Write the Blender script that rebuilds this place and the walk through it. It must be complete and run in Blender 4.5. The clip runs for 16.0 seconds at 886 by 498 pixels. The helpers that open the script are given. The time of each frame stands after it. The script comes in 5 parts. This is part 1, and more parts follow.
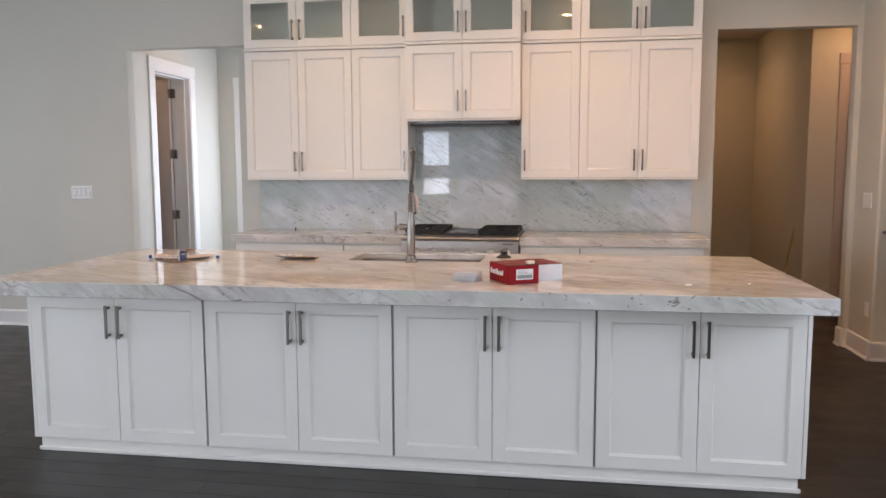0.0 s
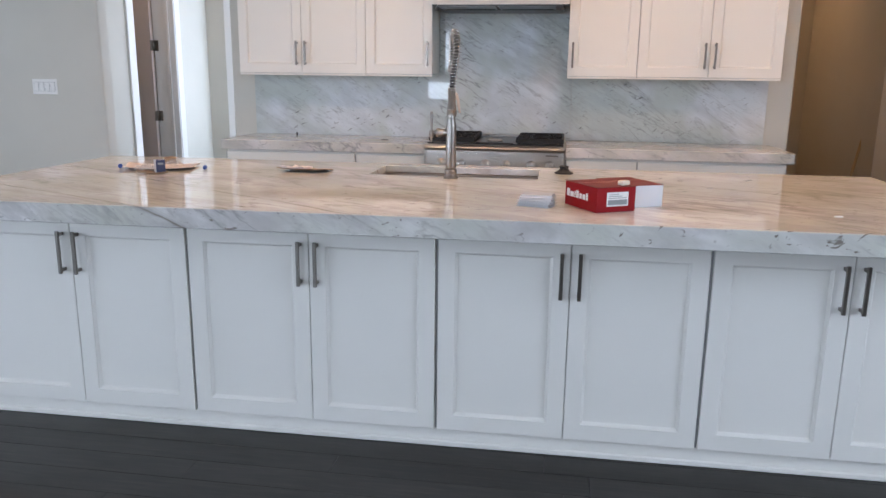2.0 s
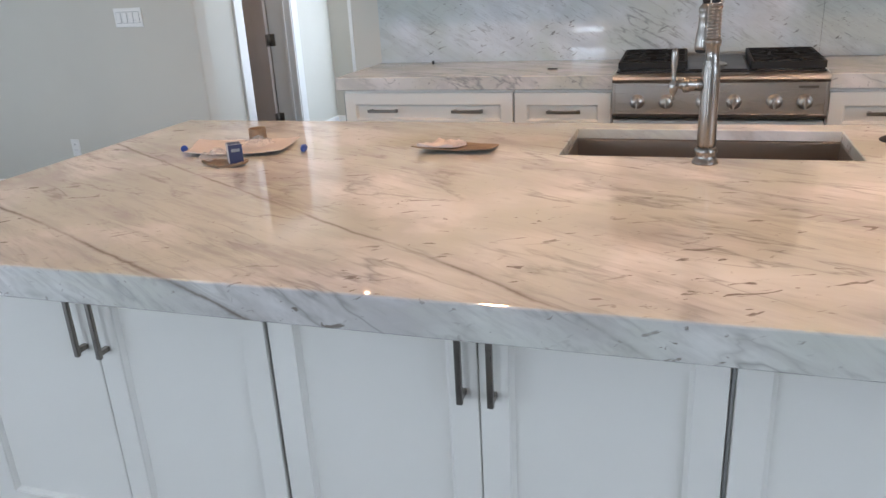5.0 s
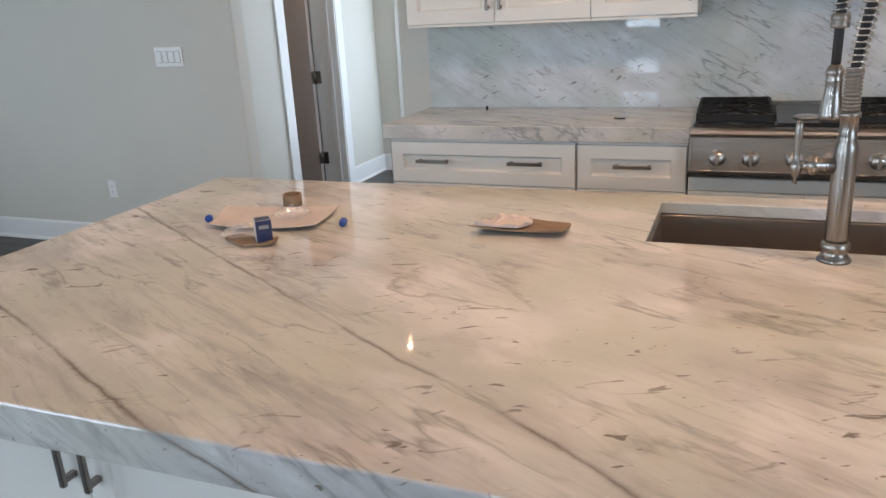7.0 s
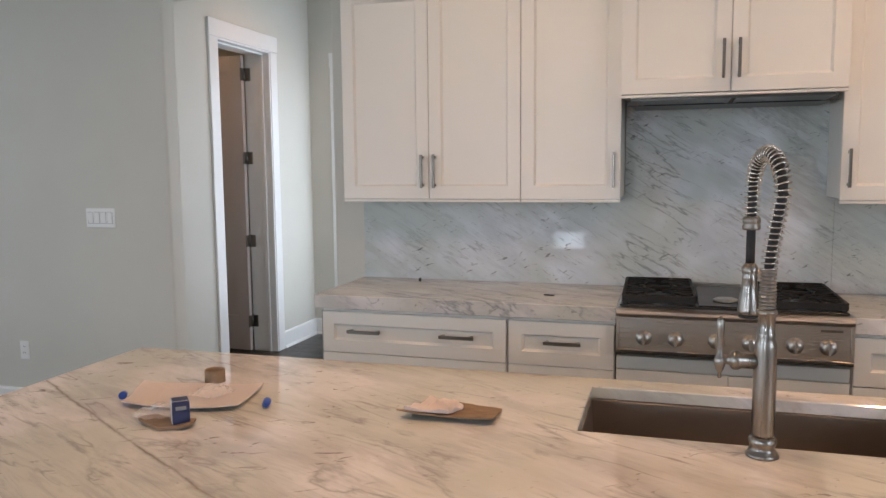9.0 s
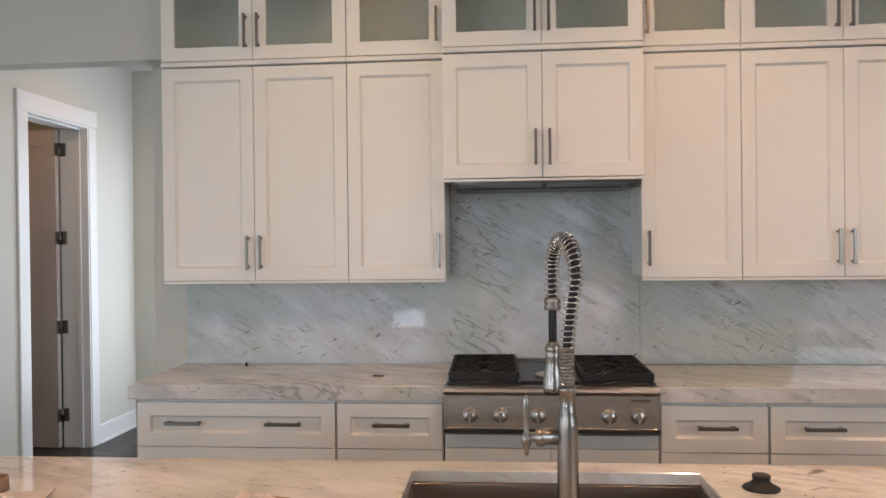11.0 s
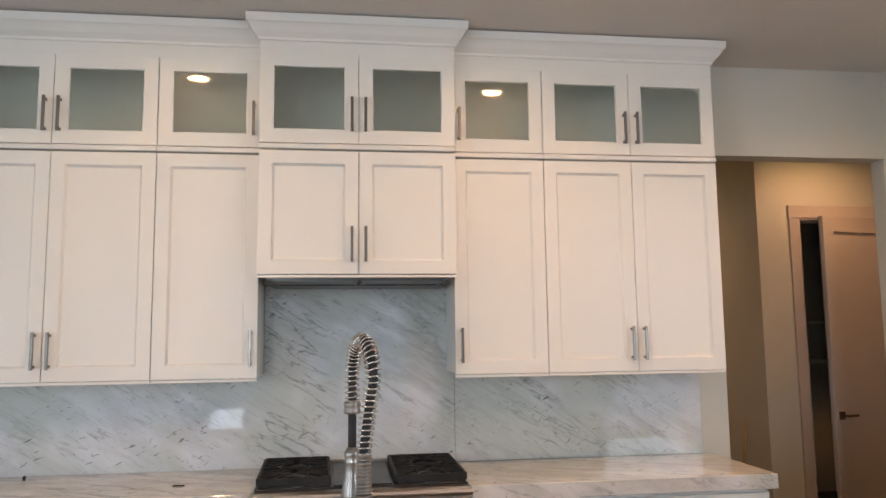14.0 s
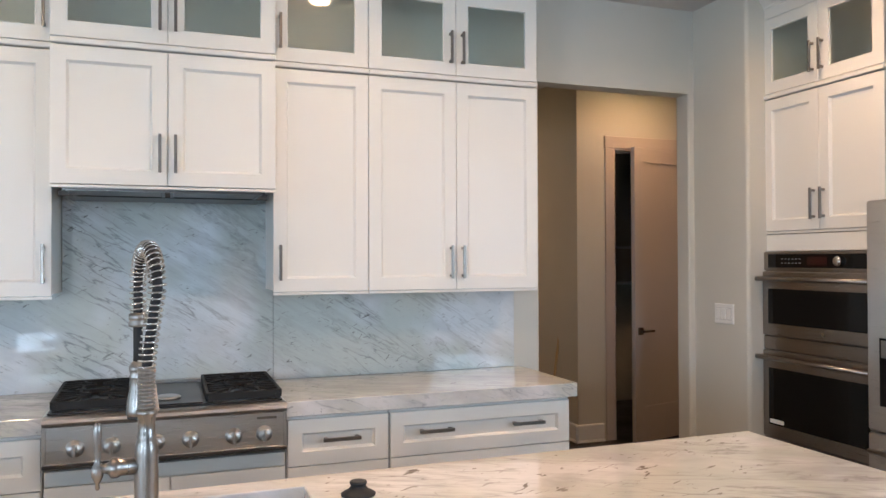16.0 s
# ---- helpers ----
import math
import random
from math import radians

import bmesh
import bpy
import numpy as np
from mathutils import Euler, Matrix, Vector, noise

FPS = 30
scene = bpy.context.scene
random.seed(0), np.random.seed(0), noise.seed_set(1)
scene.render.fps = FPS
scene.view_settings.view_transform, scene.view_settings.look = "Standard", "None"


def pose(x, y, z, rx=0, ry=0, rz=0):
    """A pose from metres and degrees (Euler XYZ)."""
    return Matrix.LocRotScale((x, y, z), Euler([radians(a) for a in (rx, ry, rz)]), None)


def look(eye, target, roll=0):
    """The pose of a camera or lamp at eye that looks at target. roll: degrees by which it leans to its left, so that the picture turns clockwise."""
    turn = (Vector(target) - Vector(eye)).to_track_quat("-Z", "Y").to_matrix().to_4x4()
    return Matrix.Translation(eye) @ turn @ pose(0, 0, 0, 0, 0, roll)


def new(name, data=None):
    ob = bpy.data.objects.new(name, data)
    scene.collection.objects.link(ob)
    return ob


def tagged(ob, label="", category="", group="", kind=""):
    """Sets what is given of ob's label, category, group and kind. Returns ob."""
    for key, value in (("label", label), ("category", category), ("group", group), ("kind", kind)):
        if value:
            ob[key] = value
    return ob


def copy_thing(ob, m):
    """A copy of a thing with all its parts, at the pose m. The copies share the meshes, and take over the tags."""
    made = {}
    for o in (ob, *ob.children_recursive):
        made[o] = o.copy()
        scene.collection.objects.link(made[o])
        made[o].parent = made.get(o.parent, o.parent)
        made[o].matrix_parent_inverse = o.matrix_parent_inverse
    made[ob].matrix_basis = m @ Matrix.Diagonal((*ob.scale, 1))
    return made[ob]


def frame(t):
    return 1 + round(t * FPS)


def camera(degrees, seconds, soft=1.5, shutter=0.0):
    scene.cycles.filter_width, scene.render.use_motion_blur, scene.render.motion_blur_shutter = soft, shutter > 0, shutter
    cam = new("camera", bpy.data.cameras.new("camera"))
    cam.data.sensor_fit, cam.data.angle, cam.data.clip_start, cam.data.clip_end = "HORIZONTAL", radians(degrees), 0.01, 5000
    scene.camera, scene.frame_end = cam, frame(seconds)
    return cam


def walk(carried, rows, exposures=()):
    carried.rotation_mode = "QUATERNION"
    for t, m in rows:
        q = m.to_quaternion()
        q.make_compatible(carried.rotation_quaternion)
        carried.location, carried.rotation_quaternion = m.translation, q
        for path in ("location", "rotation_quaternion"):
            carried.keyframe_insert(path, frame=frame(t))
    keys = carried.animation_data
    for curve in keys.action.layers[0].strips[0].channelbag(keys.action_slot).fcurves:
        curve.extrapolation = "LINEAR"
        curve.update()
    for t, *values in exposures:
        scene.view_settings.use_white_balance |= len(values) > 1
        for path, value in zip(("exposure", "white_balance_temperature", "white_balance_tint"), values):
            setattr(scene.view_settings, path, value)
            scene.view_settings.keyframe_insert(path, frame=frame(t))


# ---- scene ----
cam = camera(60.6, 16.0)
PATH = [
    (0, (0.83, -6.447, 1.437), (0.508, -4.485, 1.227), -0.2),
    (0.5, (0.799, -6.172, 1.42), (0.531, -4.205, 1.178), 0.6),
    (1, (0.702, -5.975, 1.383), (0.415, -4.023, 1.059), 1.5),
    (1.5, (0.549, -5.793, 1.376), (0.249, -3.852, 0.997), 0.9),
    (2, (0.449, -5.612, 1.359), (0.151, -3.685, 0.913), 0.7),
    (2.5, (0.362, -5.401, 1.359), (0.04, -3.491, 0.857), 1.6),
    (3, (0.254, -5.212, 1.362), (-0.102, -3.322, 0.813), -0.5),
    (3.5, (0.14, -5.001, 1.366), (-0.258, -3.136, 0.763), -3.8),
    (4, (0.048, -4.773, 1.359), (-0.417, -2.939, 0.71), -2.5),
    (4.2, (0.022, -4.666, 1.369), (-0.488, -2.847, 0.712), -1.9),
    (6.3, (-0.157, -3.963, 1.445), (-0.882, -2.247, 0.717), -4.8),
    (6.5, (-0.173, -3.937, 1.439), (-0.903, -2.214, 0.733), -3.9),
    (7, (-0.218, -3.969, 1.467), (-0.946, -2.211, 0.849), -3.1),
    (7.5, (-0.229, -3.959, 1.477), (-0.946, -2.162, 0.969), -2.3),
    (8, (-0.233, -3.953, 1.503), (-0.901, -2.104, 1.138), -1.4),
    (8.5, (-0.232, -3.945, 1.506), (-0.853, -2.063, 1.239), -0.6),
    (9, (-0.223, -3.94, 1.515), (-0.802, -2.037, 1.304), -0.5),
    (9.5, (-0.211, -3.932, 1.515), (-0.678, -1.994, 1.353), -0.1),
    (9.7, (-0.199, -3.929, 1.523), (-0.611, -1.977, 1.374), -0.2),
    (11.8, (-0.148, -3.928, 1.538), (-0.24, -1.934, 1.655), -0.2),
    (12, (-0.147, -3.926, 1.544), (-0.219, -1.933, 1.696), -0.0),
    (12.5, (-0.141, -3.931, 1.552), (-0.151, -1.943, 1.767), 0.2),
    (13, (-0.13, -3.925, 1.548), (-0.05, -1.941, 1.787), 0.2),
    (13.5, (-0.109, -3.93, 1.553), (0.059, -1.95, 1.787), -0.3),
    (14, (-0.085, -3.916, 1.549), (0.184, -1.947, 1.776), -0.7),
    (14.5, (-0.06, -3.91, 1.544), (0.312, -1.954, 1.733), -0.9),
    (15, (-0.045, -3.901, 1.538), (0.432, -1.963, 1.667), -0.8),
    (15.5, (-0.022, -3.891, 1.525), (0.551, -1.977, 1.602), -0.6),
    (16, (0.007, -3.893, 1.517), (0.686, -2.012, 1.543), -0.2),
]

EXPOSURES = [(0, -0.32, 6750, 22), (1, -0.3, 6300, 20), (2, -0.28, 6150, 19), (3.5, -0.26, 6400, 19), (6.5, -0.36, 6200, 14), (9, -0.58, 6650, 18), (12.5, -0.46, 6750, 18), (14.5, -0.24, 6500, 16), (16, -0.1, 5750, 11)]
walk(cam, [(t, look(eye, target, roll)) for t, eye, target, roll in PATH], EXPOSURES)

# ---- world, daylight, lamps ----
world = bpy.data.worlds.new("sky")
scene.world = world
world.use_nodes = True
wt = world.node_tree
sky = wt.nodes.new("ShaderNodeTexSky")
sky.sky_type, sky.sun_disc = "NISHITA", False
sky.sun_elevation, sky.sun_rotation = radians(48), radians(20)
wt.links.new(sky.outputs[0], wt.nodes["Background"].inputs[0])
wt.nodes["Background"].inputs[1].default_value = 0.12
sun = new("sun", bpy.data.lights.new("sun", "SUN"))
sun.data.energy, sun.data.angle, sun.data.color = 3.0, radians(0.5), (1, 0.95, 0.88)
sun.matrix_world = look((2, 8, 10), (0, 0, 0))

DAY = (0.74, 0.885, 1.0)
# daylight that has come off the lawn and trees
LAWN = (0.78, 0.91, 0.97)
WARM = (1.0, 0.56, 0.30)
AMBER = (1.0, 0.48, 0.21)
CEIL = 3.05


def area(name, eye, target, w, h, watts, colour, shape="RECTANGLE"):
    lamp = bpy.data.lights.new(name, "AREA")
    lamp.shape, lamp.size, lamp.size_y, lamp.energy, lamp.color = shape, w, h, watts, colour
    ob = new(name, lamp)
    ob.matrix_world = look(eye, target)
    return ob


# daylight standing in the window openings, some of them added only for fill
area("daylight_left", (-6.1, -3.1, 1.4), (0, -3.9, 1.0), 4.2, 1.7, 56, LAWN)
# added fill from behind on the left, brightens fronts that face the rear
area("daylight_left_rear", (-6.1, -8.0, 1.4), (0, -8.0, 1.0), 2.6, 1.7, 185, DAY)
# fill from an added east window, to lift the island front
area("daylight_right", (3.8, -5.45, 2.0), (0, -5.2, 1.0), 2.8, 1.35, 104, DAY)
area("daylight_door", (-2.09, -10.62, 1.2), (-2.09, 0, 1.2), 0.62, 2.3, 265, DAY)
area("daylight_hall", (-2.55, 2.30, 1.3), (-3.3, 0.9, 1.3), 0.7, 2.1, 30, DAY)
area("daylight_hall_east", (-0.68, 1.2, 1.55), (-3.3, 1.2, 1.3), 1.2, 1.9, 34, DAY)
# (2.3, 3.0) is a hidden lamp added to warm the deep passage
# (2.58, -1.25) and (-0.89, -2.55) are unseen fill, added at the grid's spacing
CANS_AND_FILL = [(-0.90, -1.11, 2.5), (0.845, -1.20, 6.5), (2.58, -1.25, 10), (-2.62, -2.5, 3.5), (-0.89, -2.55, 9.5), (0.8, -2.5, 13), (3.62, 1.05, 6.5), (2.3, 3.0, 5), (-2.7, 1.20, 5), (-4.2, 1.2, 2)]
for cx, cy, watts in CANS_AND_FILL:
    lamp = area("can_lamp", (cx, cy, CEIL - 0.012), (cx, cy, 0), *((0.04, 0.04) if cx == -2.7 else (0.11, 0.11)), watts, AMBER if cx > 2 and cy > 0 else WARM, "DISK")
    lamp.data.spread = radians(150)


# ---- materials ----
def material(name, colour=(0.8, 0.8, 0.8), rough=0.5, metal=0.0):
    m = bpy.data.materials.new(name)
    m.use_nodes = True
    b = m.node_tree.nodes["Principled BSDF"]
    b.inputs["Base Color"].default_value = (*colour, 1)
    b.inputs["Roughness"].default_value = rough
    b.inputs["Metallic"].default_value = metal
    return m, m.node_tree, b


def coords(tree, rot=(0, 0, 0), scale=(1, 1, 1), loc=(0, 0, 0), space="Object"):
    tc = tree.nodes.new("ShaderNodeTexCoord")
    mp = tree.nodes.new("ShaderNodeMapping")
    mp.inputs["Rotation"].default_value = [radians(a) for a in rot]
    mp.inputs["Scale"].default_value = scale
    mp.inputs["Location"].default_value = loc
    mp.vector_type = "TEXTURE"
    tree.links.new(tc.outputs[space], mp.inputs[0])
    return mp.outputs[0]


def noise_tex(tree, vec, scale, detail=4, rough=0.55, distortion=0.0):
    n = tree.nodes.new("ShaderNodeTexNoise")
    n.inputs["Scale"].default_value, n.inputs["Detail"].default_value = scale, detail
    n.inputs["Roughness"].default_value, n.inputs["Distortion"].default_value = rough, distortion
    tree.links.new(vec, n.inputs["Vector"])
    return n.outputs[0]


def ramp(tree, fac, stops):
    r = tree.nodes.new("ShaderNodeValToRGB")
    while len(r.color_ramp.elements) < len(stops):
        r.color_ramp.elements.new(0.5)
    for e, (pos, c) in zip(r.color_ramp.elements, stops):
        e.position = pos
        e.color = (*c, 1) if isinstance(c, tuple) else (c, c, c, 1)
    tree.links.new(fac, r.inputs[0])
    return r.outputs[0]


def calc(tree, op, a, b=None, clamp=False):
    m = tree.nodes.new("ShaderNodeMath")
    m.operation, m.use_clamp = op, clamp
    for k, v in enumerate((a, b)):
        if v is None:
            continue
        if isinstance(v, (int, float)):
            m.inputs[k].default_value = v
        else:
            tree.links.new(v, m.inputs[k])
    return m.outputs[0]


def mix(tree, fac, a, b, blend="MIX"):
    m = tree.nodes.new("ShaderNodeMix")
    m.data_type, m.blend_type = "RGBA", blend
    for k, v in ((0, fac), (6, a), (7, b)):
        if isinstance(v, tuple):
            m.inputs[k].default_value = (*v, 1)
        elif isinstance(v, (int, float)):
            m.inputs[k].default_value = v
        else:
            tree.links.new(v, m.inputs[k])
    return m.outputs[2]


def bump(tree, bsdf, height, strength=0.1, distance=0.002):
    b = tree.nodes.new("ShaderNodeBump")
    b.inputs["Strength"].default_value, b.inputs["Distance"].default_value = strength, distance
    tree.links.new(height, b.inputs["Height"])
    tree.links.new(b.outputs[0], bsdf.inputs["Normal"])


def painted(name, colour, rough, var=0.03, grain=220.0, strength=0.06):
    """Paint with a faint roller or brush texture and slow unevenness."""
    m, t, b = material(name, colour, rough)
    v = coords(t)
    slow = noise_tex(t, v, 1.7, 3)
    dark = tuple(c * (1 - var) for c in colour)
    light = tuple(min(1, c * (1 + var)) for c in colour)
    t.links.new(ramp(t, slow, [(0.3, dark), (0.7, light)]), b.inputs["Base Color"])
    fine = noise_tex(t, v, grain, 2)
    t.links.new(ramp(t, noise_tex(t, v, 6, 3), [(0.3, rough * 0.9), (0.7, min(1, rough * 1.1))]), b.inputs["Roughness"])
    bump(t, b, fine, strength, 0.001)
    return m


WALL = painted("greige_wall_paint", (0.61, 0.595, 0.535), 0.62, 0.02, 260, 0.12)
CEILING = painted("ceiling_paint", (0.66, 0.63, 0.60), 0.75, 0.02, 200, 0.12)
TRIM = painted("white_trim_paint", (0.80, 0.80, 0.79), 0.32, 0.015)
CABINET = painted("white_cabinet_paint", (0.81, 0.787, 0.735), 0.36, 0.012, 300, 0.03)
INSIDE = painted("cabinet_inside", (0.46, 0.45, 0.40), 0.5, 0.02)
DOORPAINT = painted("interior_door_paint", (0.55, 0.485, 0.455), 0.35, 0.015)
PLASTIC = painted("white_plastic", (0.82, 0.82, 0.80), 0.3, 0.01, 400, 0.01)
# grey for the gaps between cabinet fronts, their shade put into the colour
REVEALSHADE = painted("grey_gap_shade", (0.34, 0.34, 0.335), 0.5, 0.05)
BLACKGAP = painted("shadow_gap_black", (0.03, 0.03, 0.03), 0.6, 0.05)


def brushed(name, colour, rough, along=(1, 60, 60), var=0.12):
    m, t, b = material(name, colour, rough, 1.0)
    v = coords(t, scale=tuple(1 / a for a in along))
    n = noise_tex(t, v, 9, 3, 0.6)
    t.links.new(ramp(t, n, [(0.3, rough * (1 - var)), (0.7, rough * (1 + var))]), b.inputs["Roughness"])
    smear = noise_tex(t, coords(t), 7, 3)
    t.links.new(ramp(t, smear, [(0.3, tuple(c * 0.92 for c in colour)), (0.75, colour)]), b.inputs["Base Color"])
    bump(t, b, n, 0.05, 0.0005)
    return m


STEEL = brushed("brushed_steel", (0.60, 0.57, 0.54), 0.30)
SINKSTEEL = brushed("sink_steel", (0.40, 0.345, 0.30), 0.40)
DARKSTEEL = brushed("slate_steel", (0.33, 0.295, 0.265), 0.30)
HOODMETAL = brushed("dark_hood_metal", (0.12, 0.115, 0.11), 0.35)
NICKEL = brushed("satin_nickel", (0.27, 0.245, 0.22), 0.30, (30, 30, 1))
FAUCETMETAL = brushed("faucet_stainless", (0.32, 0.30, 0.28), 0.30, (40, 40, 1))
CHROME = brushed("polished_chrome", (0.62, 0.61, 0.59), 0.14, (5, 5, 5))
BRONZE = brushed("dark_bronze_lever", (0.16, 0.12, 0.09), 0.35)
IRON = painted("black_cast_iron", (0.005, 0.005, 0.005), 0.7, 0.2, 500, 0.3)
ENAMEL = painted("black_enamel", (0.012, 0.012, 0.013), 0.3, 0.1)
RUBBER = painted("black_rubber", (0.012, 0.012, 0.013), 0.6, 0.1)
BLACKGLASS = painted("black_oven_glass", (0.006, 0.006, 0.006), 0.06, 0.1, 10, 0.0)
BLACKGLASS.node_tree.nodes["Principled BSDF"].inputs["Specular IOR Level"].default_value = 0.25
RED = painted("red_carton", (0.27, 0.003, 0.006), 0.5, 0.06, 150, 0.05)
REDTOP = painted("dull_red_lid", (0.16, 0.012, 0.012), 0.7, 0.15, 60, 0.1)
RED.node_tree.nodes["Principled BSDF"].inputs["Specular IOR Level"].default_value = 0.2
CREASE = painted("worn_card_edge", (0.42, 0.20, 0.17), 0.7, 0.1)
WHITECARD = painted("white_carton", (0.72, 0.72, 0.73), 0.5, 0.03)
GREYCARD = painted("grey_white_carton", (0.46, 0.46, 0.48), 0.45, 0.1)
PAPER = painted("label_paper", (0.78, 0.78, 0.76), 0.6, 0.02)
INK = painted("grey_print", (0.25, 0.27, 0.28), 0.6, 0.05)
NAVY = painted("navy_print", (0.014, 0.022, 0.085), 0.4, 0.3)
BLUE = painted("blue_plastic", (0.03, 0.08, 0.33), 0.35, 0.08)
CREAM = painted("cream_foam", (0.72, 0.64, 0.52), 0.7, 0.06)
PINKCARD = painted("pale_card", (0.64, 0.565, 0.53), 0.65, 0.06, 120, 0.2)
TORNPAPER = painted("torn_white_paper", (0.66, 0.57, 0.53), 0.7, 0.05, 120, 0.2)
STRIPWOOD = painted("bare_pine", (0.52, 0.38, 0.22), 0.6, 0.1)
HOSE = painted("tan_lever", (0.55, 0.42, 0.33), 0.35, 0.05)


def cardboard():
    m, t, b = material("brown_cardboard", (0.30, 0.20, 0.12), 0.75)
    v = coords(t)
    n = noise_tex(t, v, 30, 5)
    t.links.new(ramp(t, n, [(0.3, (0.19, 0.12, 0.072)), (0.7, (0.29, 0.20, 0.125))]), b.inputs["Base Color"])
    bump(t, b, noise_tex(t, coords(t, scale=(1, 1 / 220, 1)), 1, 1), 0.25, 0.001)
    return m


CARD = cardboard()


def glass(name, colour=(1, 1, 1), rough=0.0):
    m, t, b = material(name, colour, rough)
    b.inputs["Transmission Weight"].default_value = 1.0
    b.inputs["IOR"].default_value = 1.45
    return m


PANE = glass("cabinet_glass", (0.75, 0.81, 0.75), 0.42)
PANE.node_tree.nodes["Principled BSDF"].inputs["Coat Weight"].default_value = 1.0
PANE.node_tree.nodes["Principled BSDF"].inputs["Coat Roughness"].default_value = 0.015
WINDOWGLASS = glass("window_glass", (0.97, 0.99, 1.0))
CLEARPLASTIC = glass("clear_plastic", (0.93, 0.93, 0.95), 0.12)
CLEARPLASTIC.node_tree.nodes["Principled BSDF"].inputs["Transmission Weight"].default_value = 0.40
FILM = painted("clear_film", (0.85, 0.85, 0.86), 0.08, 0.01, 50, 0.0)
FILM.node_tree.nodes["Principled BSDF"].inputs["Alpha"].default_value = 0.22


def glow(name, colour, strength):
    m, t, b = material(name, (0.9, 0.9, 0.9), 0.5)
    b.inputs["Emission Color"].default_value = (*colour, 1)
    b.inputs["Emission Strength"].default_value = strength
    return m


CANGLOW = glow("can_light_lens", (1.0, 0.66, 0.30), 140.0)
DISPLAY = painted("dim_red_display", (0.035, 0.007, 0.006), 0.1, 0.05)


def marble(name, rot, base, grey, seed, veins=(), streak=1.0, fleck=1.0, gloss=0.06, size=1.0, bold=0.5, tick=0.4):
    """Polished white marble: tinted clouds, straight grey streaks, fine threads and dark dashes, drawn out one way.
    veins: single long veins in plan, (nx, ny, c, width) of the line nx * x + ny * y = c."""
    m, t, b = material(name, base, 0.09)
    off = (seed * 3.1, seed * 1.7, seed * 2.3)
    mid = tuple(0.32 * a + 0.68 * g for a, g in zip(base, grey))

    def along(length, width, detail, rough=0.55, warp=0.0, turn=0):
        return noise_tex(t, coords(t, (rot[0], rot[1] - (turn if rot[1] else 0), rot[2] + (0 if rot[1] else turn)), (length * size, width * size, length * 0.6 * size), off), 1.0, detail, rough, warp)

    plain = coords(t, (0, 0, 0), (1, 1, 1), off)
    # tinted clouds
    col = mix(t, ramp(t, along(0.50, 0.19, 5, 0.6, 0.5), [(0.40, 0.95 * streak), (0.57, 0.0)]), base, tuple(0.50 * a + 0.50 * g for a, g in zip(base, grey)))
    tone = ramp(t, noise_tex(t, plain, 2.1, 3), [(0.42, 0.0), (0.58, 0.9)])
    col = mix(t, tone, col, (base[0] * 0.76, base[1] * 0.79, base[2] * 0.72))
    # soft straight streaks
    zone = ramp(t, noise_tex(t, plain, 1.5, 3), [(0.40, 0.05), (0.58, 1.0)])
    wide = ramp(t, along(0.55, 0.066, 5, 0.64, 1.1), [(0.48, 0.0), (0.64, 0.85 * streak)])
    col = mix(t, calc(t, "MULTIPLY", wide, zone), col, mid)
    slim = ramp(t, along(0.20, 0.020, 5, 0.62, 1.6), [(0.51, 0.0), (0.68, 0.72 * streak)])
    col = mix(t, calc(t, "MULTIPLY", slim, zone), col, mid)
    # threads
    band = calc(t, "ABSOLUTE", calc(t, "SUBTRACT", along(0.75, 0.12, 4, 0.55, 0.10), 0.5))
    keep = ramp(t, noise_tex(t, plain, 3.4, 3), [(0.46, 0.0), (0.62, 0.85)])
    col = mix(t, calc(t, "MULTIPLY", ramp(t, band, [(0.0, 0.75), (0.007, 0.4), (0.020, 0.0)]), keep), col, grey)
    # bold wandering veins, here and there
    ridge = calc(t, "ABSOLUTE", calc(t, "SUBTRACT", along(0.70, 0.17, 5, 0.6, 0.35), 0.52))
    here = ramp(t, noise_tex(t, plain, 1.9, 2), [(0.48, 0.0), (0.60, 1.0)])
    col = mix(t, calc(t, "MULTIPLY", ramp(t, ridge, [(0.0, 0.8 * bold), (0.010, 0.45 * bold), (0.034, 0.0)]), here), col, grey)
    # short thin ticks that follow the streaks
    nick = ramp(t, along(0.085, 0.0085, 3, 0.55, 0.7), [(0.62, 0.0), (0.68, 0.8 * tick)])
    spots = ramp(t, noise_tex(t, plain, 4.6, 3), [(0.44, 0.0), (0.60, 1.0)])
    col = mix(t, calc(t, "MULTIPLY", nick, spots), col, grey)
    # dashes and specks
    dark = (grey[0] * 0.80, grey[1] * 0.72, grey[2] * 0.66)
    where = ramp(t, noise_tex(t, plain, 2.6, 2), [(0.40, 0.0), (0.58, 1.0)])
    dash = ramp(t, along(0.070, 0.022, 3, 0.5, 0.9, 55), [(0.645, 0.0), (0.69, 0.80 * fleck)])
    col = mix(t, calc(t, "MULTIPLY", dash, where), col, dark)
    speck = ramp(t, along(0.030, 0.012, 2, 0.5, 0.8, 40), [(0.690, 0.0), (0.73, 0.75 * fleck)])
    some = ramp(t, noise_tex(t, plain, 4.1, 2), [(0.45, 0.0), (0.62, 1.0)])
    col = mix(t, calc(t, "MULTIPLY", speck, some), col, dark)
    if veins:
        tc = t.nodes.new("ShaderNodeTexCoord")
        sep = t.nodes.new("ShaderNodeSeparateXYZ")
        t.links.new(tc.outputs["Object"], sep.inputs[0])
        wob = calc(t, "MULTIPLY", calc(t, "SUBTRACT", noise_tex(t, tc.outputs["Object"], 2.2, 7, 0.62), 0.5), 0.065)
